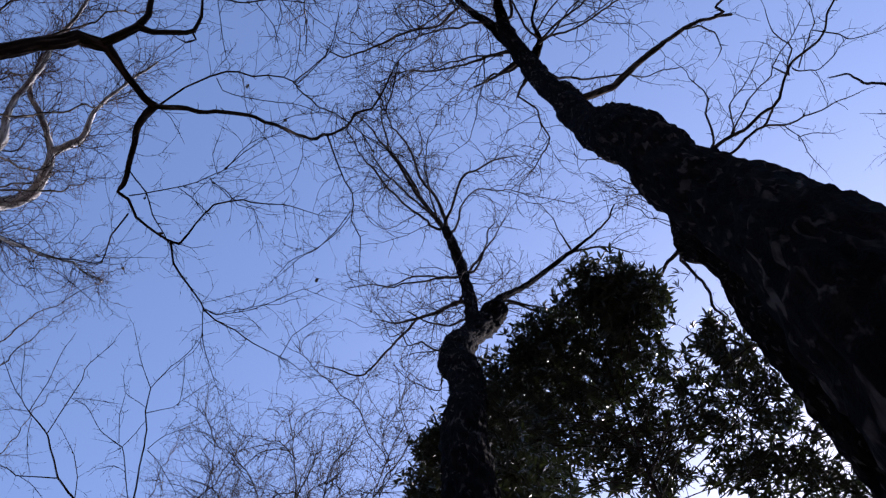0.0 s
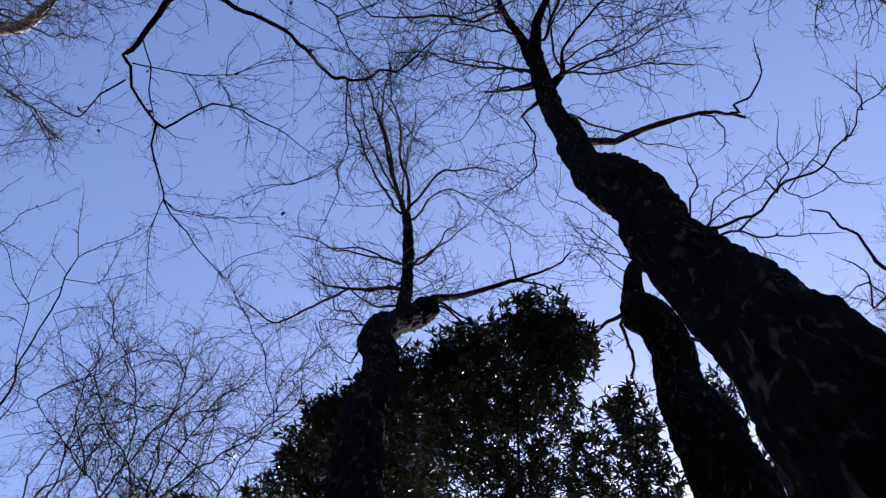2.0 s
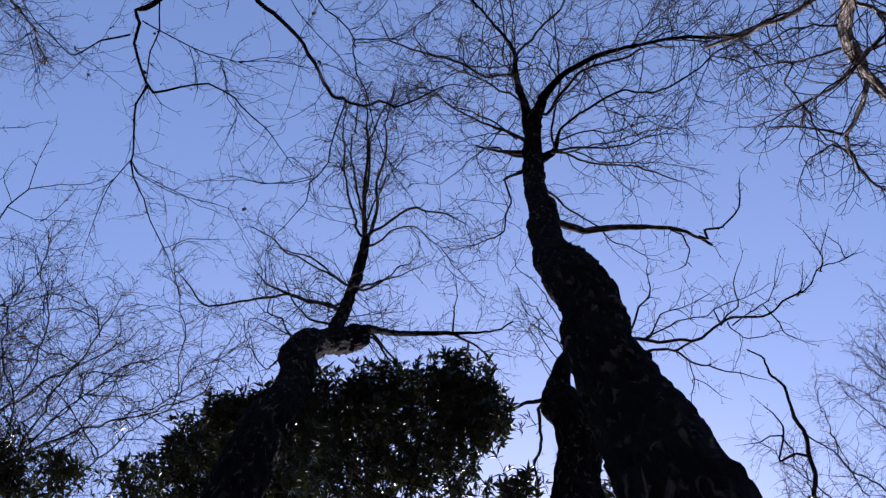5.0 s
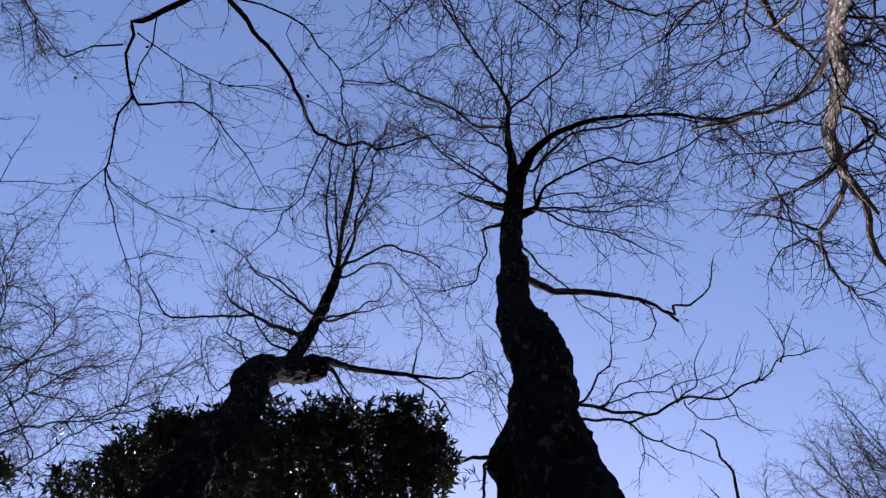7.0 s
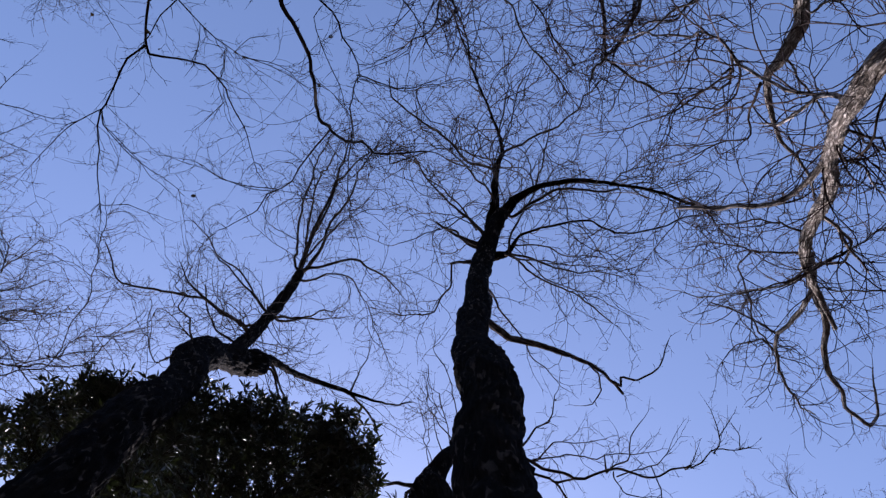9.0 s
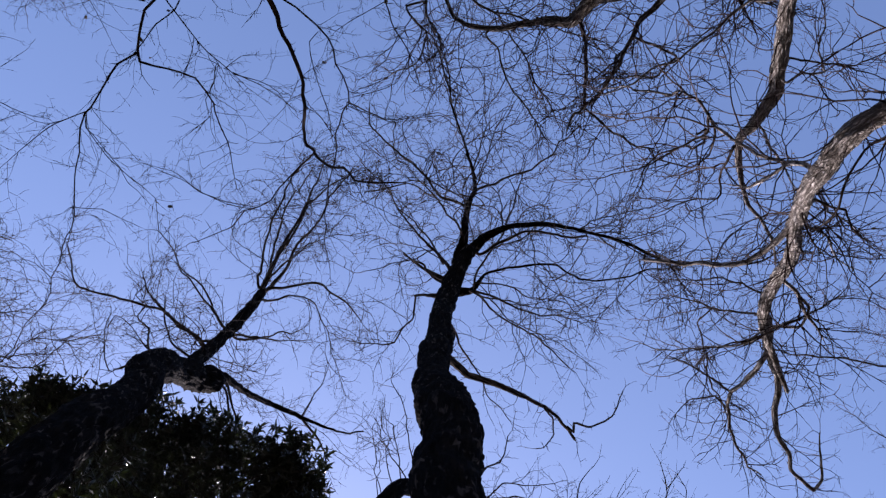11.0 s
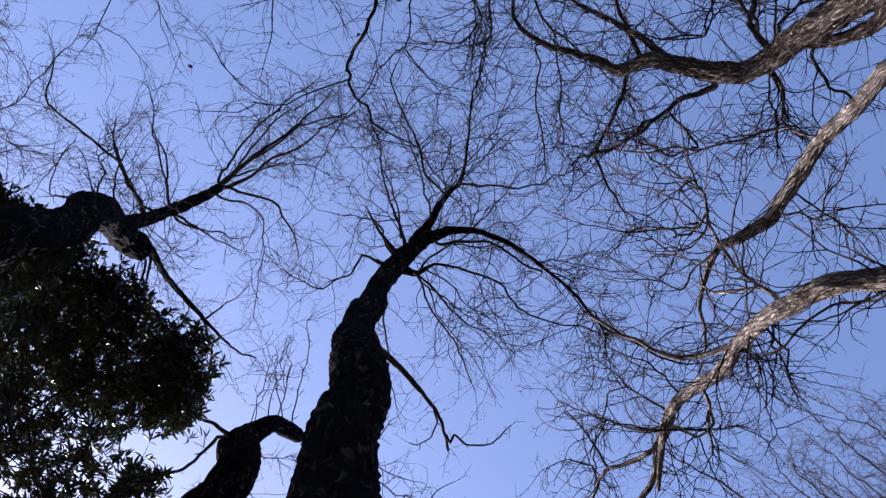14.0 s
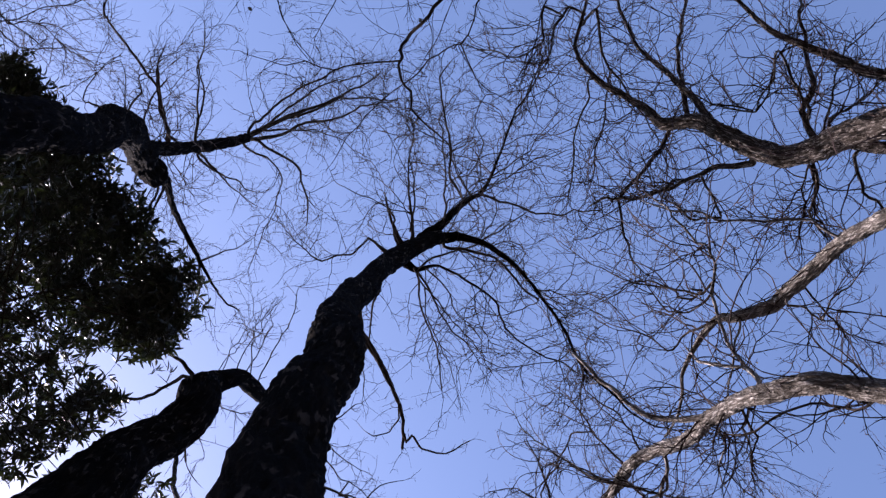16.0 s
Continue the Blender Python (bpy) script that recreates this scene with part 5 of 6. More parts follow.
grow(tree_q, "limb", [(-1.16, -2.92, 10.17, 0.033), (-1.01, -3.08, 10.34, 0.029), (-0.75, -3.19, 10.51, 0.025), (-0.64, -3.43, 10.68, 0.020)], 8,0.8)
grow(tree_q, "limb", [(-1.19, -2.90, 10.17, 0.028), (-0.95, -2.96, 10.40, 0.024), (-0.67, -3.21, 10.62, 0.020), (-0.34, -3.26, 10.85, 0.015)], 8,0.8)
grow(tree_q, "limb", [(-2.00, -1.03, 12.51, 0.027), (-1.91, -1.03, 12.72, 0.025), (-1.43, -1.14, 12.72, 0.025), (-0.98, -1.14, 12.72, 0.025), (-0.53, -1.18, 12.72, 0.019)], 8,0.8)
grow(tree_q, "limb", [(-2.71, -0.57, 13.16, 0.037), (-2.73, -0.34, 13.06, 0.038), (-2.33, -0.23, 13.17, 0.032), (-1.71, -0.16, 13.29, 0.026), (-1.27, -0.04, 13.40, 0.020)], 8,0.9)
grow(tree_q, "limb", [(-2.60, -0.30, 13.10, 0.029), (-2.67, -0.02, 13.06, 0.038), (-2.24, -0.06, 13.17, 0.032), (-2.01, 0.17, 13.29, 0.026), (-1.95, 0.66, 13.40, 0.020)], 8,0.9)
grow(tree_q, "limb", [(-1.82, -0.86, 12.43, 0.037), (-1.77, -0.78, 12.38, 0.029), (-1.14, -0.81, 12.49, 0.027), (-0.61, -0.90, 12.61, 0.024), (-0.26, -0.94, 12.72, 0.018)], 8,0.8)
grow(tree_q, "limb", [(-0.66, -1.86, 11.43, 0.038), (-0.80, -2.04, 11.70, 0.033), (-0.60, -1.93, 11.87, 0.028), (-0.49, -1.72, 12.04, 0.028), (-0.43, -1.51, 12.21, 0.023)], 8,0.8)
grow(tree_q, "limb", [(-0.90, -2.13, 11.19, 0.038), (-0.45, -2.41, 11.02, 0.030), (-0.39, -2.15, 11.19, 0.031), (-0.46, -1.94, 11.36, 0.026), (-0.65, -1.74, 11.53, 0.021), (-0.93, -1.57, 11.70, 0.016)], 8,0.8)
tree_r = Tree("tree", "bare tree with crooked sunlit grey limbs", (-8.0, 3.6, 0), BARK_SUNLIT_ASH, TWIG_PALE, bushy=1.4)
grow(tree_r, "trunk", [(-8.0, 3.6, -0.05, 0.50), (-7.7, 3.5, 3.0, 0.38), (-7.3, 3.3, 5.8, 0.30), (-7.15, 3.2, 6.8, 0.18)], bark=True)
grow(tree_r, "limb", [(-7.20, 3.30, 6.00, 0.240), (-5.80, 2.80, 9.00, 0.180), (-5.80, 2.91, 11.70, 0.141), (-5.70, 2.99, 12.04, 0.160), (-5.41, 2.91, 12.21, 0.147), (-5.20, 2.60, 12.38, 0.133), (-5.20, 2.41, 12.55, 0.090), (-5.35, 1.99, 12.69, 0.075), (-5.52, 1.64, 12.82, 0.060), (-5.44, 1.29, 12.96, 0.052), (-5.16, 0.92, 13.09, 0.053), (-4.88, 0.55, 13.23, 0.045)], 24,0.9)
grow(tree_r, "limb", [(-5.20, 2.41, 12.55, 0.105), (-4.90, 2.28, 12.72, 0.091), (-4.78, 1.93, 12.95, 0.061), (-4.45, 1.61, 13.17, 0.046), (-4.01, 1.27, 13.40, 0.031)], 24,0.9)
grow(tree_r, "limb", [(-7.08, 3.26, 6.25, 0.188), (-7.20, 3.20, 6.40, 0.200), (-5.80, 2.40, 9.20, 0.140), (-5.59, 2.33, 11.70, 0.111), (-5.48, 2.18, 11.87, 0.105), (-5.50, 1.90, 12.07, 0.085), (-5.44, 1.64, 12.27, 0.071), (-5.21, 1.30, 12.46, 0.065), (-5.13, 1.03, 12.66, 0.058), (-4.81, 0.64, 12.86, 0.051), (-4.68, 0.33, 13.06, 0.044)], 24,0.9)
grow(tree_r, "limb", [(-5.78, 2.93, 11.79, 0.071), (-5.77, 3.20, 11.70, 0.057), (-5.55, 3.52, 12.04, 0.059), (-5.38, 3.74, 12.27, 0.045), (-5.04, 3.96, 12.49, 0.031), (-4.77, 4.28, 12.72, 0.024)], 24,0.9)
tree_d = Tree("tree", "slender dying stem with a broken dark top", (5.8, 0.5, 0), BARK_BLACK, TWIG)
grow(tree_d, "trunk", [(5.80, 0.50, -0.05, 0.087), (5.34, 1.87, 8.81, 0.056), (5.34, 1.72, 9.32, 0.056), (5.31, 1.54, 9.83, 0.054), (5.32, 1.35, 10.34, 0.055), (5.26, 1.26, 10.51, 0.053), (5.24, 1.18, 10.77, 0.052), (5.13, 1.15, 11.02, 0.048), (5.07, 1.08, 11.19, 0.037), (5.00, 0.99, 11.44, 0.036), (4.89, 1.01, 11.70, 0.033), (4.83, 0.95, 11.96, 0.027), (4.69, 1.02, 12.21, 0.018)], bark=True)
grow(tree_d, "limb", [(5.29, 1.30, 10.44, 0.039), (5.13, 1.37, 10.42, 0.031), (5.10, 1.53, 10.51, 0.025), (4.97, 1.28, 10.68, 0.023), (4.87, 1.25, 10.85, 0.019), (4.78, 1.28, 11.02, 0.013)], 4,0.3)
grow(tree_d, "limb", [(5.00, 1.34, 10.64, 0.022), (4.94, 1.46, 10.74, 0.018), (4.96, 1.59, 10.79, 0.016), (4.92, 1.69, 10.85, 0.010)], 4,0.3)
grow(tree_d, "limb", [(4.99, 1.35, 10.65, 0.020), (5.05, 1.36, 10.68, 0.019), (5.22, 1.38, 10.68, 0.017), (5.34, 1.49, 10.68, 0.012)], 4,0.3)
grow(tree_d, "limb", [(5.23, 1.18, 10.79, 0.022), (5.53, 1.15, 10.81, 0.018), (5.90, 1.15, 10.85, 0.013)], 5,0.4)
tree_s = Tree("sapling", "slim bare sapling with upright forked shoots", (-2.2, 6.0, 0), BARK_BLACK, TWIG, "sapling", fine=0.45, bushy=2.4)
grow(tree_s, "trunk", [(-1.90, 3.40, -0.05, 0.044), (-1.84, 3.36, 5.89, 0.016), (-1.85, 3.14, 6.02, 0.013), (-1.84, 3.04, 6.09, 0.012), (-1.83, 2.94, 6.26, 0.011), (-1.89, 2.77, 6.43, 0.010), (-1.88, 2.65, 6.53, 0.008)], bark=True)
grow(tree_s, "limb", [(-1.88, 2.65, 6.53, 0.007), (-1.97, 2.47, 6.61, 0.005), (-2.01, 2.33, 6.68, 0.004)], 4,0.22)
grow(tree_s, "limb", [(-1.89, 2.78, 6.43, 0.007), (-1.74, 2.78, 6.52, 0.005), (-1.56, 2.66, 6.60, 0.004)], 4,0.22)
grow(tree_s, "limb", [(-1.88, 2.65, 6.53, 0.007), (-1.78, 2.52, 6.61, 0.006), (-1.64, 2.43, 6.69, 0.005), (-1.61, 2.38, 6.77, 0.004)], 4,0.22)
grow(tree_s, "limb", [(-1.89, 2.75, 6.45, 0.005), (-2.04, 2.67, 6.51, 0.005), (-2.07, 2.62, 6.57, 0.004)], 4,0.22)
grow(tree_s, "limb", [(-1.83, 2.94, 6.26, 0.006), (-1.74, 2.88, 6.34, 0.005), (-1.59, 2.86, 6.43, 0.004)], 4,0.22)
grow(tree_s, "limb", [(-1.85, 3.22, 5.98, 0.008), (-1.88, 3.14, 6.02, 0.008), (-1.99, 2.95, 6.26, 0.008), (-2.14, 2.86, 6.34, 0.006), (-2.28, 2.74, 6.43, 0.005), (-2.39, 2.75, 6.52, 0.004)], 4,0.22)
grow(tree_s, "limb", [(-2.02, 2.92, 6.29, 0.006), (-2.03, 2.77, 6.38, 0.005), (-2.03, 2.69, 6.46, 0.004)], 4,0.22)
grow(tree_s, "limb", [(-1.93, 3.06, 6.13, 0.005), (-1.92, 3.02, 6.10, 0.005), (-2.00, 3.00, 6.13, 0.005), (-2.08, 3.02, 6.15, 0.004)], 4,0.15)
grow(tree_s, "limb", [(-1.88, 2.82, 6.40, 0.005), (-1.94, 2.88, 6.36, 0.005), (-2.02, 2.97, 6.30, 0.005)], 4,0.15)
grow(tree_s, "limb", [(-1.83, 2.95, 6.26, 0.005), (-1.79, 3.01, 6.27, 0.005), (-1.74, 3.12, 6.28, 0.005), (-1.70, 3.24, 6.30, 0.005)], 5,0.15)
grow(tree_s, "limb", [(-1.71, 2.76, 6.53, 0.005), (-1.70, 2.77, 6.53, 0.005), (-1.68, 2.67, 6.56, 0.005), (-1.67, 2.50, 6.60, 0.004)], 4,0.15)
tree_u = Tree("sapling", "slim bare sapling with spreading shoots", (-3.4, 5.4, 0), BARK_BLACK, TWIG, "sapling", fine=0.45, bushy=2.4)
grow(tree_u, "trunk", [(-2.60, 3.20, -0.05, 0.053), (-2.11, 3.48, 6.02, 0.019), (-2.30, 3.26, 6.16, 0.017), (-2.43, 3.17, 6.26, 0.016), (-2.60, 3.03, 6.52, 0.012), (-2.79, 2.93, 6.68, 0.010)], bark=True)
grow(tree_u, "limb", [(-2.79, 2.93, 6.68, 0.008), (-2.91, 2.89, 6.81, 0.008), (-3.05, 2.72, 6.94, 0.005)], 4,0.22)
grow(tree_u, "limb", [(-2.60, 3.02, 6.52, 0.008), (-2.46, 2.81, 6.63, 0.008), (-2.34, 2.59, 6.74, 0.006), (-2.23, 2.48, 6.85, 0.005)], 4,0.22)
grow(tree_u, "limb", [(-2.78, 2.94, 6.67, 0.007), (-2.67, 2.75, 6.76, 0.006), (-2.57, 2.53, 6.85, 0.005)], 4,0.22)
grow(tree_u, "limb", [(-2.88, 2.90, 6.78, 0.006), (-2.90, 2.61, 6.94, 0.005)], 4,0.22)
grow(tree_u, "limb", [(-2.43, 3.18, 6.26, 0.011), (-2.73, 3.22, 6.34, 0.008), (-2.89, 3.22, 6.43, 0.007), (-3.08, 3.17, 6.52, 0.005)], 4,0.22)
grow(tree_u, "limb", [(-2.28, 3.27, 6.15, 0.008), (-2.29, 3.16, 6.25, 0.007), (-2.36, 2.99, 6.34, 0.006), (-2.45, 2.92, 6.43, 0.004)], 4,0.22)
grow(tree_u, "limb", [(-2.79, 2.94, 6.68, 0.006), (-2.91, 2.94, 6.70, 0.005), (-3.01, 2.96, 6.72, 0.005), (-3.14, 3.00, 6.75, 0.005)], 5,0.15)
grow(tree_u, "limb", [(-2.74, 2.96, 6.62, 0.005), (-2.78, 3.08, 6.60, 0.005), (-2.78, 3.19, 6.58, 0.005), (-2.76, 3.34, 6.55, 0.004)], 5,0.15)
grow(tree_u, "limb", [(-2.46, 2.80, 6.63, 0.005), (-2.35, 2.82, 6.66, 0.005), (-2.23, 2.86, 6.70, 0.004)], 4,0.15)
grow(tree_u, "limb", [(-2.73, 3.22, 6.34, 0.006), (-2.65, 3.25, 6.32, 0.005), (-2.58, 3.33, 6.30, 0.005)], 4,0.15)
tree_v = Tree("sapling", "slender leaning bare stem behind the twin trunk", (3.37, 0.68, 0), BARK_GREY, TWIG, "sapling")
grow(tree_v, "trunk", [(3.37, 0.68, -0.05, 0.100), (3.42, 1.50, 6.30, 0.075), (3.46, 2.28, 9.30, 0.052), (3.49, 2.72, 10.50, 0.053), (3.49, 2.88, 10.90, 0.048)], 1.5,0.4, bark=True)
tree_f = Tree("thicket", "bare young thicket with a dense tangle of dark twigs", (-1.2, 4.9, 0), BARK_BLACK, TWIG, "shrub", fine=0.8, bushy=1.9)
grow(tree_f, "trunk", [(-1.20, 4.90, -0.05, 0.120), (-0.74, 5.30, 7.11, 0.030), (-0.91, 5.41, 7.45, 0.029), (-1.14, 5.43, 7.79, 0.027)], bark=True)
grow(tree_f, "limb", [(-1.14, 5.43, 7.79, 0.020), (-1.31, 5.51, 8.13, 0.019), (-1.61, 5.48, 8.47, 0.018), (-2.01, 5.28, 8.81, 0.015), (-2.26, 5.14, 9.15, 0.011), (-2.44, 5.01, 9.49, 0.008)], 9,0.75, wander=0.22)
grow(tree_f, "limb", [(-0.91, 5.41, 7.45, 0.019), (-1.16, 5.15, 7.89, 0.018), (-1.32, 5.09, 8.33, 0.018), (-1.38, 4.96, 8.78, 0.017), (-1.43, 4.78, 9.22, 0.013), (-1.59, 4.54, 9.66, 0.008)], 9,0.75, wander=0.22)
grow(tree_f, "limb", [(-1.03, 5.40, 7.62, 0.020), (-1.44, 5.59, 7.96, 0.017), (-1.88, 5.61, 8.30, 0.016), (-2.15, 5.68, 8.64, 0.015), (-2.52, 5.73, 8.98, 0.011)], 9,0.75, wander=0.22)
grow(tree_f, "limb", [(-1.14, 5.43, 7.79, 0.020), (-1.16, 5.15, 8.17, 0.017), (-1.09, 4.97, 8.55, 0.014), (-1.02, 4.65, 8.94, 0.013), (-0.73, 4.44, 9.32, 0.008)], 9,0.75, wander=0.22)
grow(tree_f, "limb", [(-0.90, 5.40, 7.42, 0.016), (-0.67, 5.27, 7.79, 0.017), (-0.64, 5.12, 8.13, 0.016), (-0.95, 5.15, 8.47, 0.014), (-1.38, 5.32, 8.81, 0.011)], 9,0.75, wander=0.22)
grow(tree_f, "limb", [(-1.58, 5.48, 8.44, 0.018), (-1.66, 5.18, 8.81, 0.015), (-1.87, 5.01, 9.15, 0.015), (-2.31, 4.82, 9.49, 0.012), (-2.56, 4.62, 9.83, 0.008)], 9,0.75, wander=0.22)
grow(tree_f, "limb", [(-1.84, 5.61, 8.27, 0.018), (-2.10, 5.47, 8.60, 0.015), (-2.26, 5.26, 8.89, 0.015), (-2.31, 5.09, 9.19, 0.012), (-2.33, 4.78, 9.49, 0.008)], 9,0.75, wander=0.22)
grow(tree_f, "limb", [(-1.42, 4.80, 9.18, 0.015), (-1.64, 4.72, 9.41, 0.012), (-1.94, 4.84, 9.66, 0.008)], 9,0.75, wander=0.22)
grow(tree_f, "limb", [(-1.38, 4.94, 8.81, 0.015), (-1.70, 5.18, 9.04, 0.015), (-2.03, 5.38, 9.26, 0.012), (-2.37, 5.79, 9.49, 0.008)], 9,0.75, wander=0.22)
grow(tree_f, "limb", [(-0.74, 5.13, 8.24, 0.012), (-0.65, 5.25, 8.30, 0.018), (-0.58, 4.99, 8.55, 0.015), (-0.42, 4.63, 8.81, 0.013), (-0.64, 4.45, 9.07, 0.011), (-0.82, 4.20, 9.32, 0.012), (-1.28, 3.94, 9.57, 0.010), (-1.51, 3.89, 9.83, 0.008)], 9,0.75, wander=0.22)
grow(tree_f, "limb", [(-0.57, 4.96, 8.58, 0.011), (-0.71, 4.83, 8.47, 0.014), (-0.65, 4.70, 8.64, 0.013), (-0.52, 4.61, 8.81, 0.011), (-0.42, 4.44, 8.98, 0.011), (-0.30, 4.30, 9.15, 0.008)], 9,0.75, wander=0.22)
grow(tree_f, "limb", [(-0.53, 4.62, 8.80, 0.009), (-0.45, 4.46, 8.64, 0.014), (-0.49, 4.23, 8.87, 0.011), (-0.39, 4.18, 9.09, 0.011), (-0.32, 4.05, 9.32, 0.008)], 9,0.75, wander=0.22)
grow(tree_f, "limb", [(-1.09, 4.94, 8.59, 0.011), (-1.10, 5.02, 8.64, 0.015), (-0.86, 4.87, 8.75, 0.011), (-0.53, 4.95, 8.87, 0.011), (-0.28, 5.00, 8.98, 0.008)], 9,0.75, wander=0.22)
grow(tree_f, "limb", [(-2.49, 5.73, 8.95, 0.009), (-2.65, 5.39, 8.81, 0.015), (-2.57, 5.32, 9.02, 0.015), (-2.34, 5.16, 9.23, 0.012), (-2.14, 4.93, 9.45, 0.012), (-1.80, 4.92, 9.66, 0.008)], 9,0.75, wander=0.22)
grow(tree_f, "limb", [(-2.02, 5.52, 8.50, 0.012), (-2.10, 5.56, 8.47, 0.014), (-2.07, 5.40, 8.70, 0.015), (-1.79, 5.38, 8.92, 0.011), (-1.57, 5.20, 9.15, 0.008)], 9,0.75, wander=0.22)
grow(tree_f, "limb", [(-1.41, 5.57, 7.93, 0.017), (-1.71, 5.63, 8.30, 0.014), (-1.78, 5.51, 8.64, 0.015), (-2.05, 5.55, 8.98, 0.011), (-2.54, 5.41, 9.32, 0.008)], 9,0.75, wander=0.22)
grow(tree_f, "limb", [(-1.16, 5.15, 8.17, 0.017), (-1.09, 5.05, 8.38, 0.014), (-1.23, 4.87, 8.64, 0.014), (-1.05, 4.79, 8.89, 0.011), (-0.94, 4.65, 9.15, 0.008)], 9,0.75, wander=0.22)


def far_tree(label, base, top, spread, seed, shoots=26, twig=None, fine=1.0):
    """A distant bare tree: a trunk that splits into many ascending limbs with a haze of twigs."""
    rng = np.random.default_rng(seed)
    t = Tree("tree", label, (base[0], base[1], 0), BARK_GREY, twig or TWIG_RED, fine=fine)
    b, e = np.array([*base, 0.0]), np.array(top, float)
    fork = b + (e - b) * 0.55
    grow(t, "trunk", [(*b - UP * 0.05, 0.36), (*(b + (fork - b) * 0.5 + rng.normal(0, 0.1, 3)), 0.28), (*fork, 0.20)], bark=True)
    for k in range(shoots):
        s = fork + (e - fork) * rng.uniform(0, 0.45)
        q = e + np.append(rng.normal(0, spread, 2), rng.normal(0, spread * 0.55))
        h = (q - s)[:2]
        m1 = s + (q - s) * 0.3 + np.append(h * 0.45, -0.1) + rng.normal(0, 0.16, 3)
        m2 = s + (q - s) * 0.66 + np.append(h * 0.30, -0.1) + rng.normal(0, 0.18, 3)
        grow(t, "limb", [(*s, 0.055 * fine), (*m1, 0.04 * fine), (*m2, 0.028 * fine), (*q, 0.012 * fine)], 6.5, 1.0 * fine, thick=1.15, wander=0.17)


far_tree("bare tree with a haze of reddish twigs", (-2.6, 9.4), (-2.1, 8.0, 11.2), 1.25, 31, 60, fine=0.6)
far_tree("tall bare tree with pale sunlit twigs", (-7.2, 2.1), (-5.7, 1.5, 13.4), 1.2, 36, 22, TWIG_PALE, 0.8)
far_tree("far bare tree with a soft haze of reddish twigs", (-7.8, 5.8), (-6.2, 4.6, 12.2), 0.8, 39, 26, fine=0.6)
far_tree("tall bare tree with fine brown twigs in sunlight", (8.4, -1.0), (6.9, -0.8, 12.8), 0.95, 32, 34, fine=0.75)
far_tree("slender bare tree with upswept fine twigs", (8.6, 0.9), (7.0, 0.5, 13.2), 0.7, 37, 18, fine=0.75)
far_tree("tall bare tree with a sunlit haze of twigs", (6.2, -7.6), (4.4, -5.5, 13.0), 1.15, 34, 80, fine=0.68)


def withered_leaf(parent, at, size, seed):
    """One curled dead leaf hanging by its stalk."""
    rng = np.random.default_rng(seed)
    d = np.array([rng.normal(0, 0.5), rng.normal(0, 0.5), -1.0])
    d /= np.linalg.norm(d)
    u = np.cross(d, rng.normal(0, 1, 3))
    u /= np.linalg.norm(u)
    s = np.cross(d, u)
    V, Fc = [], []
    for i in range(6):
        f = i / 5
        w = size * 0.30 * math.sin(math.pi * min(1, 0.08 + 0.9 * f)) ** 0.8
        for k in (-1, -0.4, 0.4, 1):
            V.append(at + d * size * f + s * w * k + u * (0.55 * w * abs(k) ** 1.5 + 0.25 * size * f * f))
    for i in range(5):
        for k in range(3):
            a = 4 * i + k
            Fc.append((a, a + 1, a + 5, a + 4))
    part("withered_leaf", V, Fc, LEAF_DRY, parent, "curled brown dead leaf")


rng_leaf = np.random.default_rng(77)
for tree_x, share in ((tree_l, 22), (tree_p, 10), (tree_q, 6)):
    stems = [o for o in tree_x.ob.children if o.name.startswith("limb") and len(o.children)]
    for k in range(share):
        stem_ob = stems[int(rng_leaf.integers(len(stems)))]
        vs = stem_ob.children[0].data.vertices
        v = vs[int(rng_leaf.integers(len(vs)))].co
        withered_leaf(stem_ob, np.array(v), rng_leaf.uniform(0.022, 0.045), 900 + k)

# ---- evergreens ----
holly_boughs = [
    (1.32, 2.61, 8.45, 0.65, 0.94),
    (1.64, 2.46, 8.30, 0.44, 0.78),
    (1.08, 3.13, 8.61, 0.77, 1.01),
    (0.77, 3.59, 8.61, 0.88, 1.12),
    (1.53, 3.07, 8.30, 0.94, 0.84),
    (1.22, 3.40, 8.16, 0.98, 0.55),
    (0.91, 3.79, 8.01, 0.92, 0.65),
    (1.57, 2.69, 8.16, 0.63, 0.94),
    (1.38, 3.53, 7.57, 0.96, 0.36),
    (0.07, 4.42, 8.74, 0.59, 1.34),
    (-0.08, 4.64, 8.30, 0.57, 0.93),
    (-0.23, 4.79, 7.86, 0.49, 0.76),
    (0.20, 4.54, 7.86, 0.73, 1.10),
    (2.10, 2.63, 7.57, 0.36, 0.25),
    (2.07, 2.80, 7.26, 0.47, 0.25),
    (1.74, 3.15, 7.26, 0.56, 0.27),
]
holly_boughs += [
    (2.75, 2.23, 7.42, 0.30, 0.39),
    (2.07, 2.70, 7.71, 0.36, 0.32),
    (2.36, 2.87, 7.57, 0.44, 0.25),
    (2.14, 3.14, 7.42, 0.53, 0.21),
    (2.71, 3.16, 7.42, 0.53, 0.35),
    (2.39, 3.45, 7.13, 0.68, 0.70),
    (2.90, 3.42, 7.13, 0.55, 0.83),
    (1.56, 3.51, 7.42, 0.85, 0.53),
    (1.74, 2.56, 8.30, 0.43, 0.78),
    (1.37, 2.53, 8.45, 0.54, 0.86),
    (0.88, 3.20, 8.58, 0.56, 1.25),
    (0.83, 3.84, 7.45, 0.59, 0.99),
    (0.61, 3.62, 8.13, 0.54, 1.46),
    (0.60, 3.57, 7.62, 0.51, 1.16),
    (0.54, 3.78, 7.28, 0.49, 1.08),
    (2.99, 3.38, 6.77, 0.36, 0.83),
]
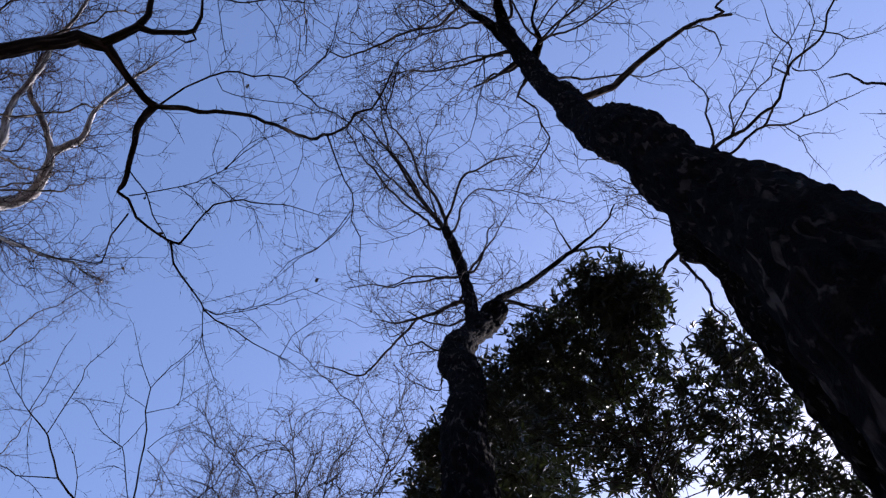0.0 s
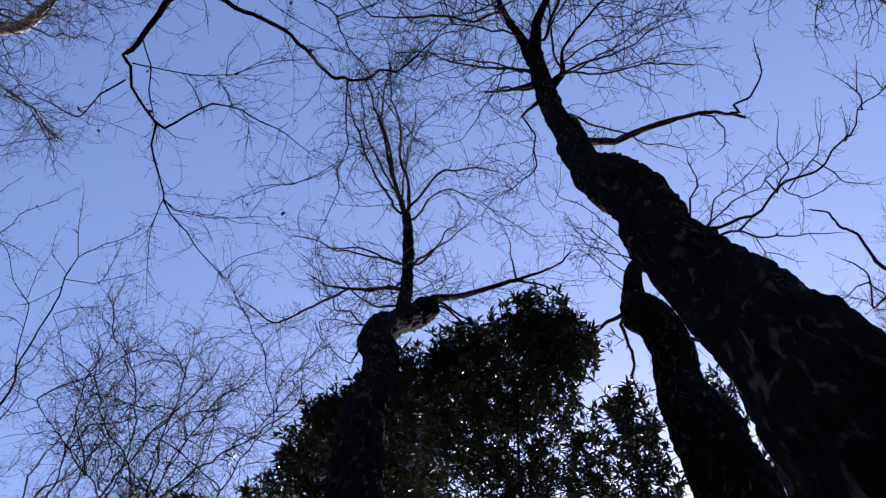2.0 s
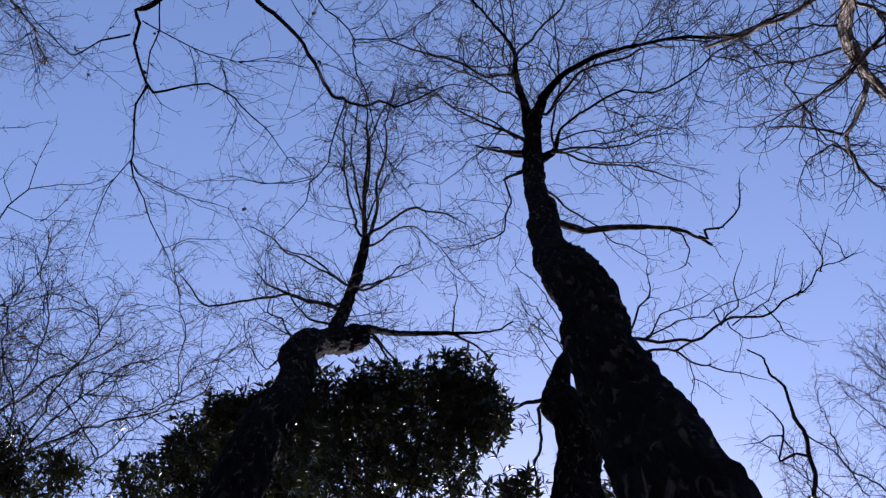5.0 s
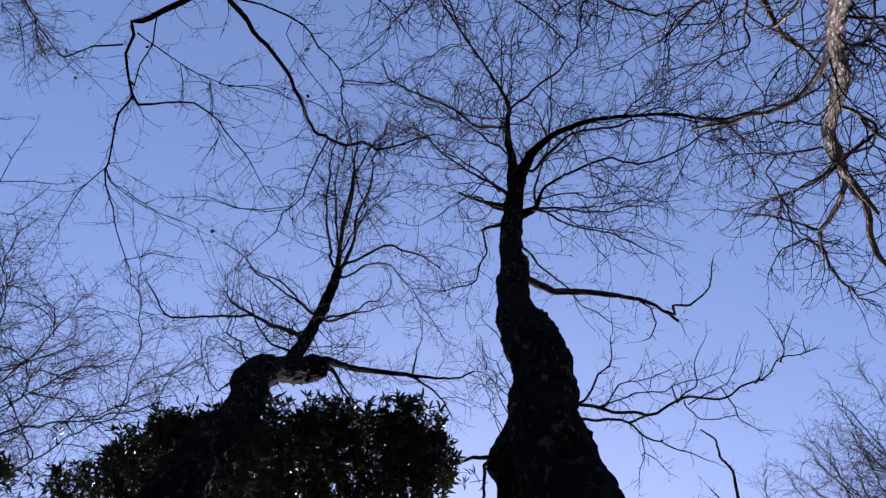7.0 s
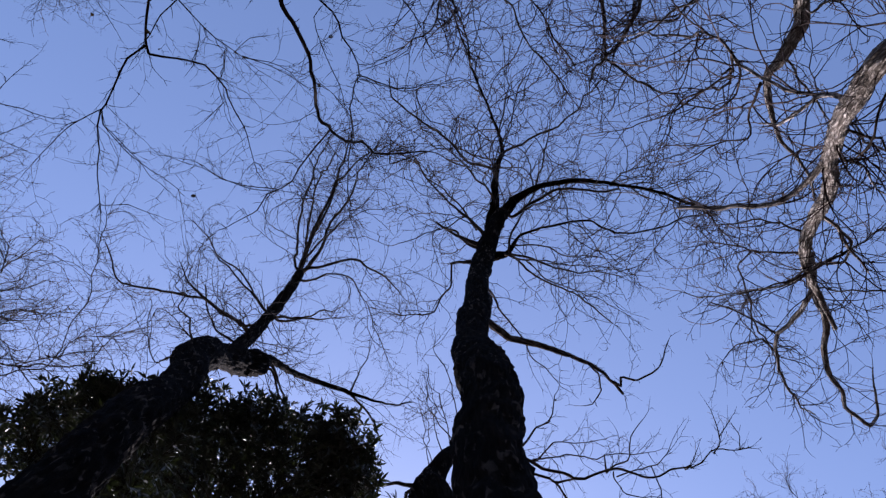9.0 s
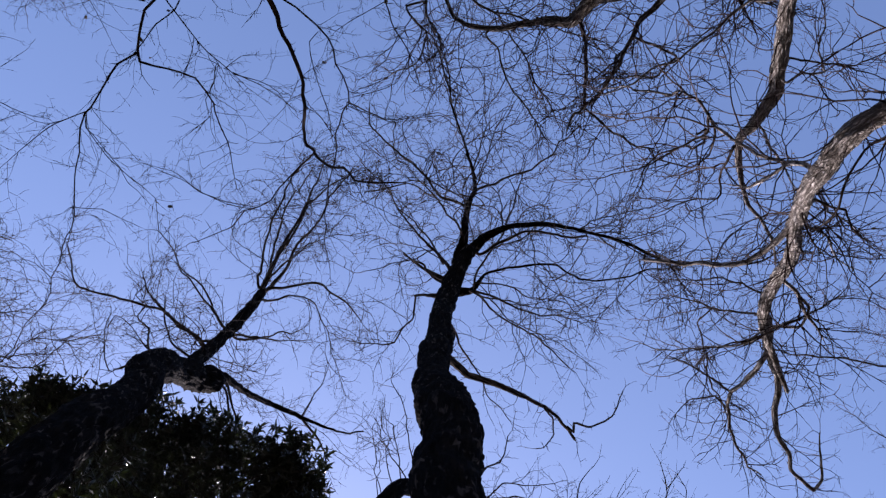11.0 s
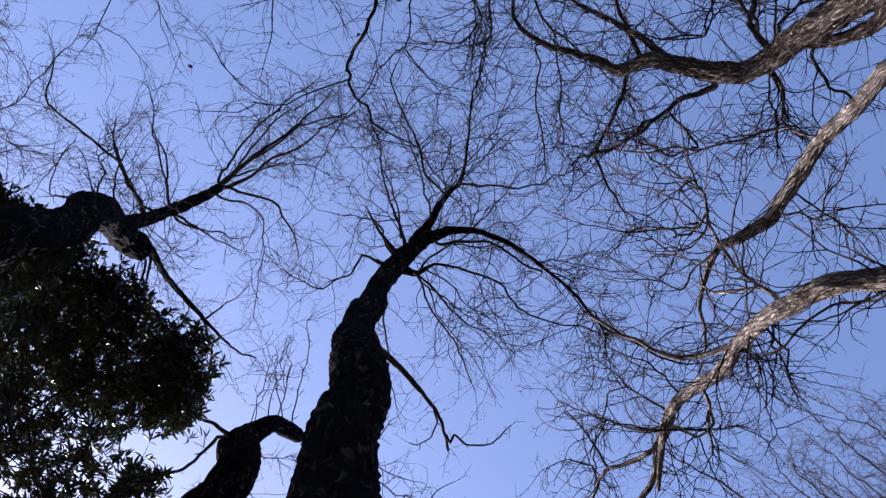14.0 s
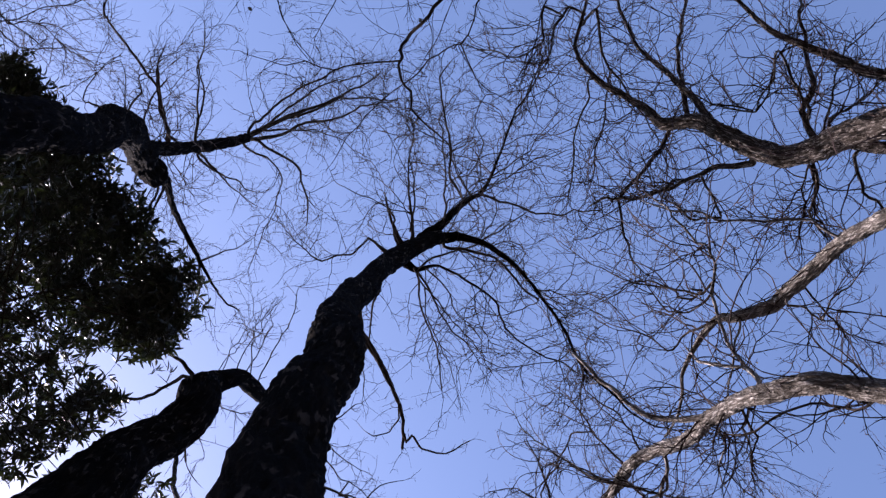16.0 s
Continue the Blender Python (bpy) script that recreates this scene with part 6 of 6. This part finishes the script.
holly_boughs += [
    (1.89, 3.57, 7.28, 0.53, 0.47),
    (2.36, 2.93, 7.28, 0.60, 0.25),
    (2.10, 2.48, 7.28, 0.48, 0.25),
    (2.28, 3.25, 7.28, 0.60, 0.16),
    (2.66, 3.28, 7.11, 0.59, 0.26),
    (2.52, 2.99, 7.45, 0.44, 0.16),
    (1.90, 3.32, 7.45, 0.58, 0.16),
    (1.94, 2.42, 7.28, 0.44, 0.26),
    (2.16, 2.61, 7.28, 0.48, 0.23),
    (1.13, 3.32, 7.96, 0.81, 0.30),
    (1.59, 3.11, 7.79, 0.64, 0.14),
    # The next five are added sunward of the elbow trunk, to shade it.
    (0.51, 2.60, 4.88, 0.50, 0.90),
    (0.50, 2.71, 5.38, 0.50, 0.90),
    (0.49, 2.87, 6.06, 0.50, 0.90),
    (0.51, 3.04, 6.74, 0.50, 0.90),
    (0.56, 3.31, 7.59, 0.50, 0.90),
]
holly_boughs += [
    (1.92, 3.06, 7.62, 0.59, 0.33),
    (2.18, 3.22, 7.45, 0.57, 0.34),
    (1.72, 2.92, 7.79, 0.43, 0.36),
    (3.12, 2.43, 7.28, 0.47, 0.73),
    (3.26, 2.50, 7.11, 0.46, 0.73),
    (2.60, 2.13, 7.45, 0.30, 0.62),
    (2.45, 2.80, 7.28, 0.43, 0.47),
    (2.30, 2.72, 7.45, 0.40, 0.40),
]
holly_boughs += [
    (0.20, 3.95, 8.30, 0.37, 1.30),
    (0.04, 4.06, 8.20, 0.44, 1.20),
    (0.26, 3.83, 8.50, 0.32, 1.20),
    (0.02, 4.27, 8.00, 0.47, 0.83),
    (0.31, 3.79, 7.60, 0.53, 1.00),
    (0.13, 3.94, 8.30, 0.36, 1.20),
    (1.55, 2.40, 8.20, 0.34, 0.90),
    (1.71, 2.46, 8.00, 0.38, 0.90),
]
evergreen("evergreen_tree", "dark glossy broad-leaved evergreen with pointed leaves", (1.3, 3.0), holly_boughs, seed=5)
evergreen("evergreen_tree", "low dark evergreen crown behind the saplings", (-2.4, 8.6), [
    (-1.06, 5.48, 7.76, 0.73, 0.9),
    (-1.52, 5.92, 8.03, 0.56, 0.8),
    (-0.68, 5.00, 7.62, 0.43, 0.8),
], seed=6)
evergreen("evergreen_tree", "dark evergreen spray beside the broken stem", (6.2, 1.6), [
    (4.81, 1.48, 8.64, 0.56, 0.8),
    (4.60, 1.73, 8.30, 0.59, 0.8),
], seed=7)
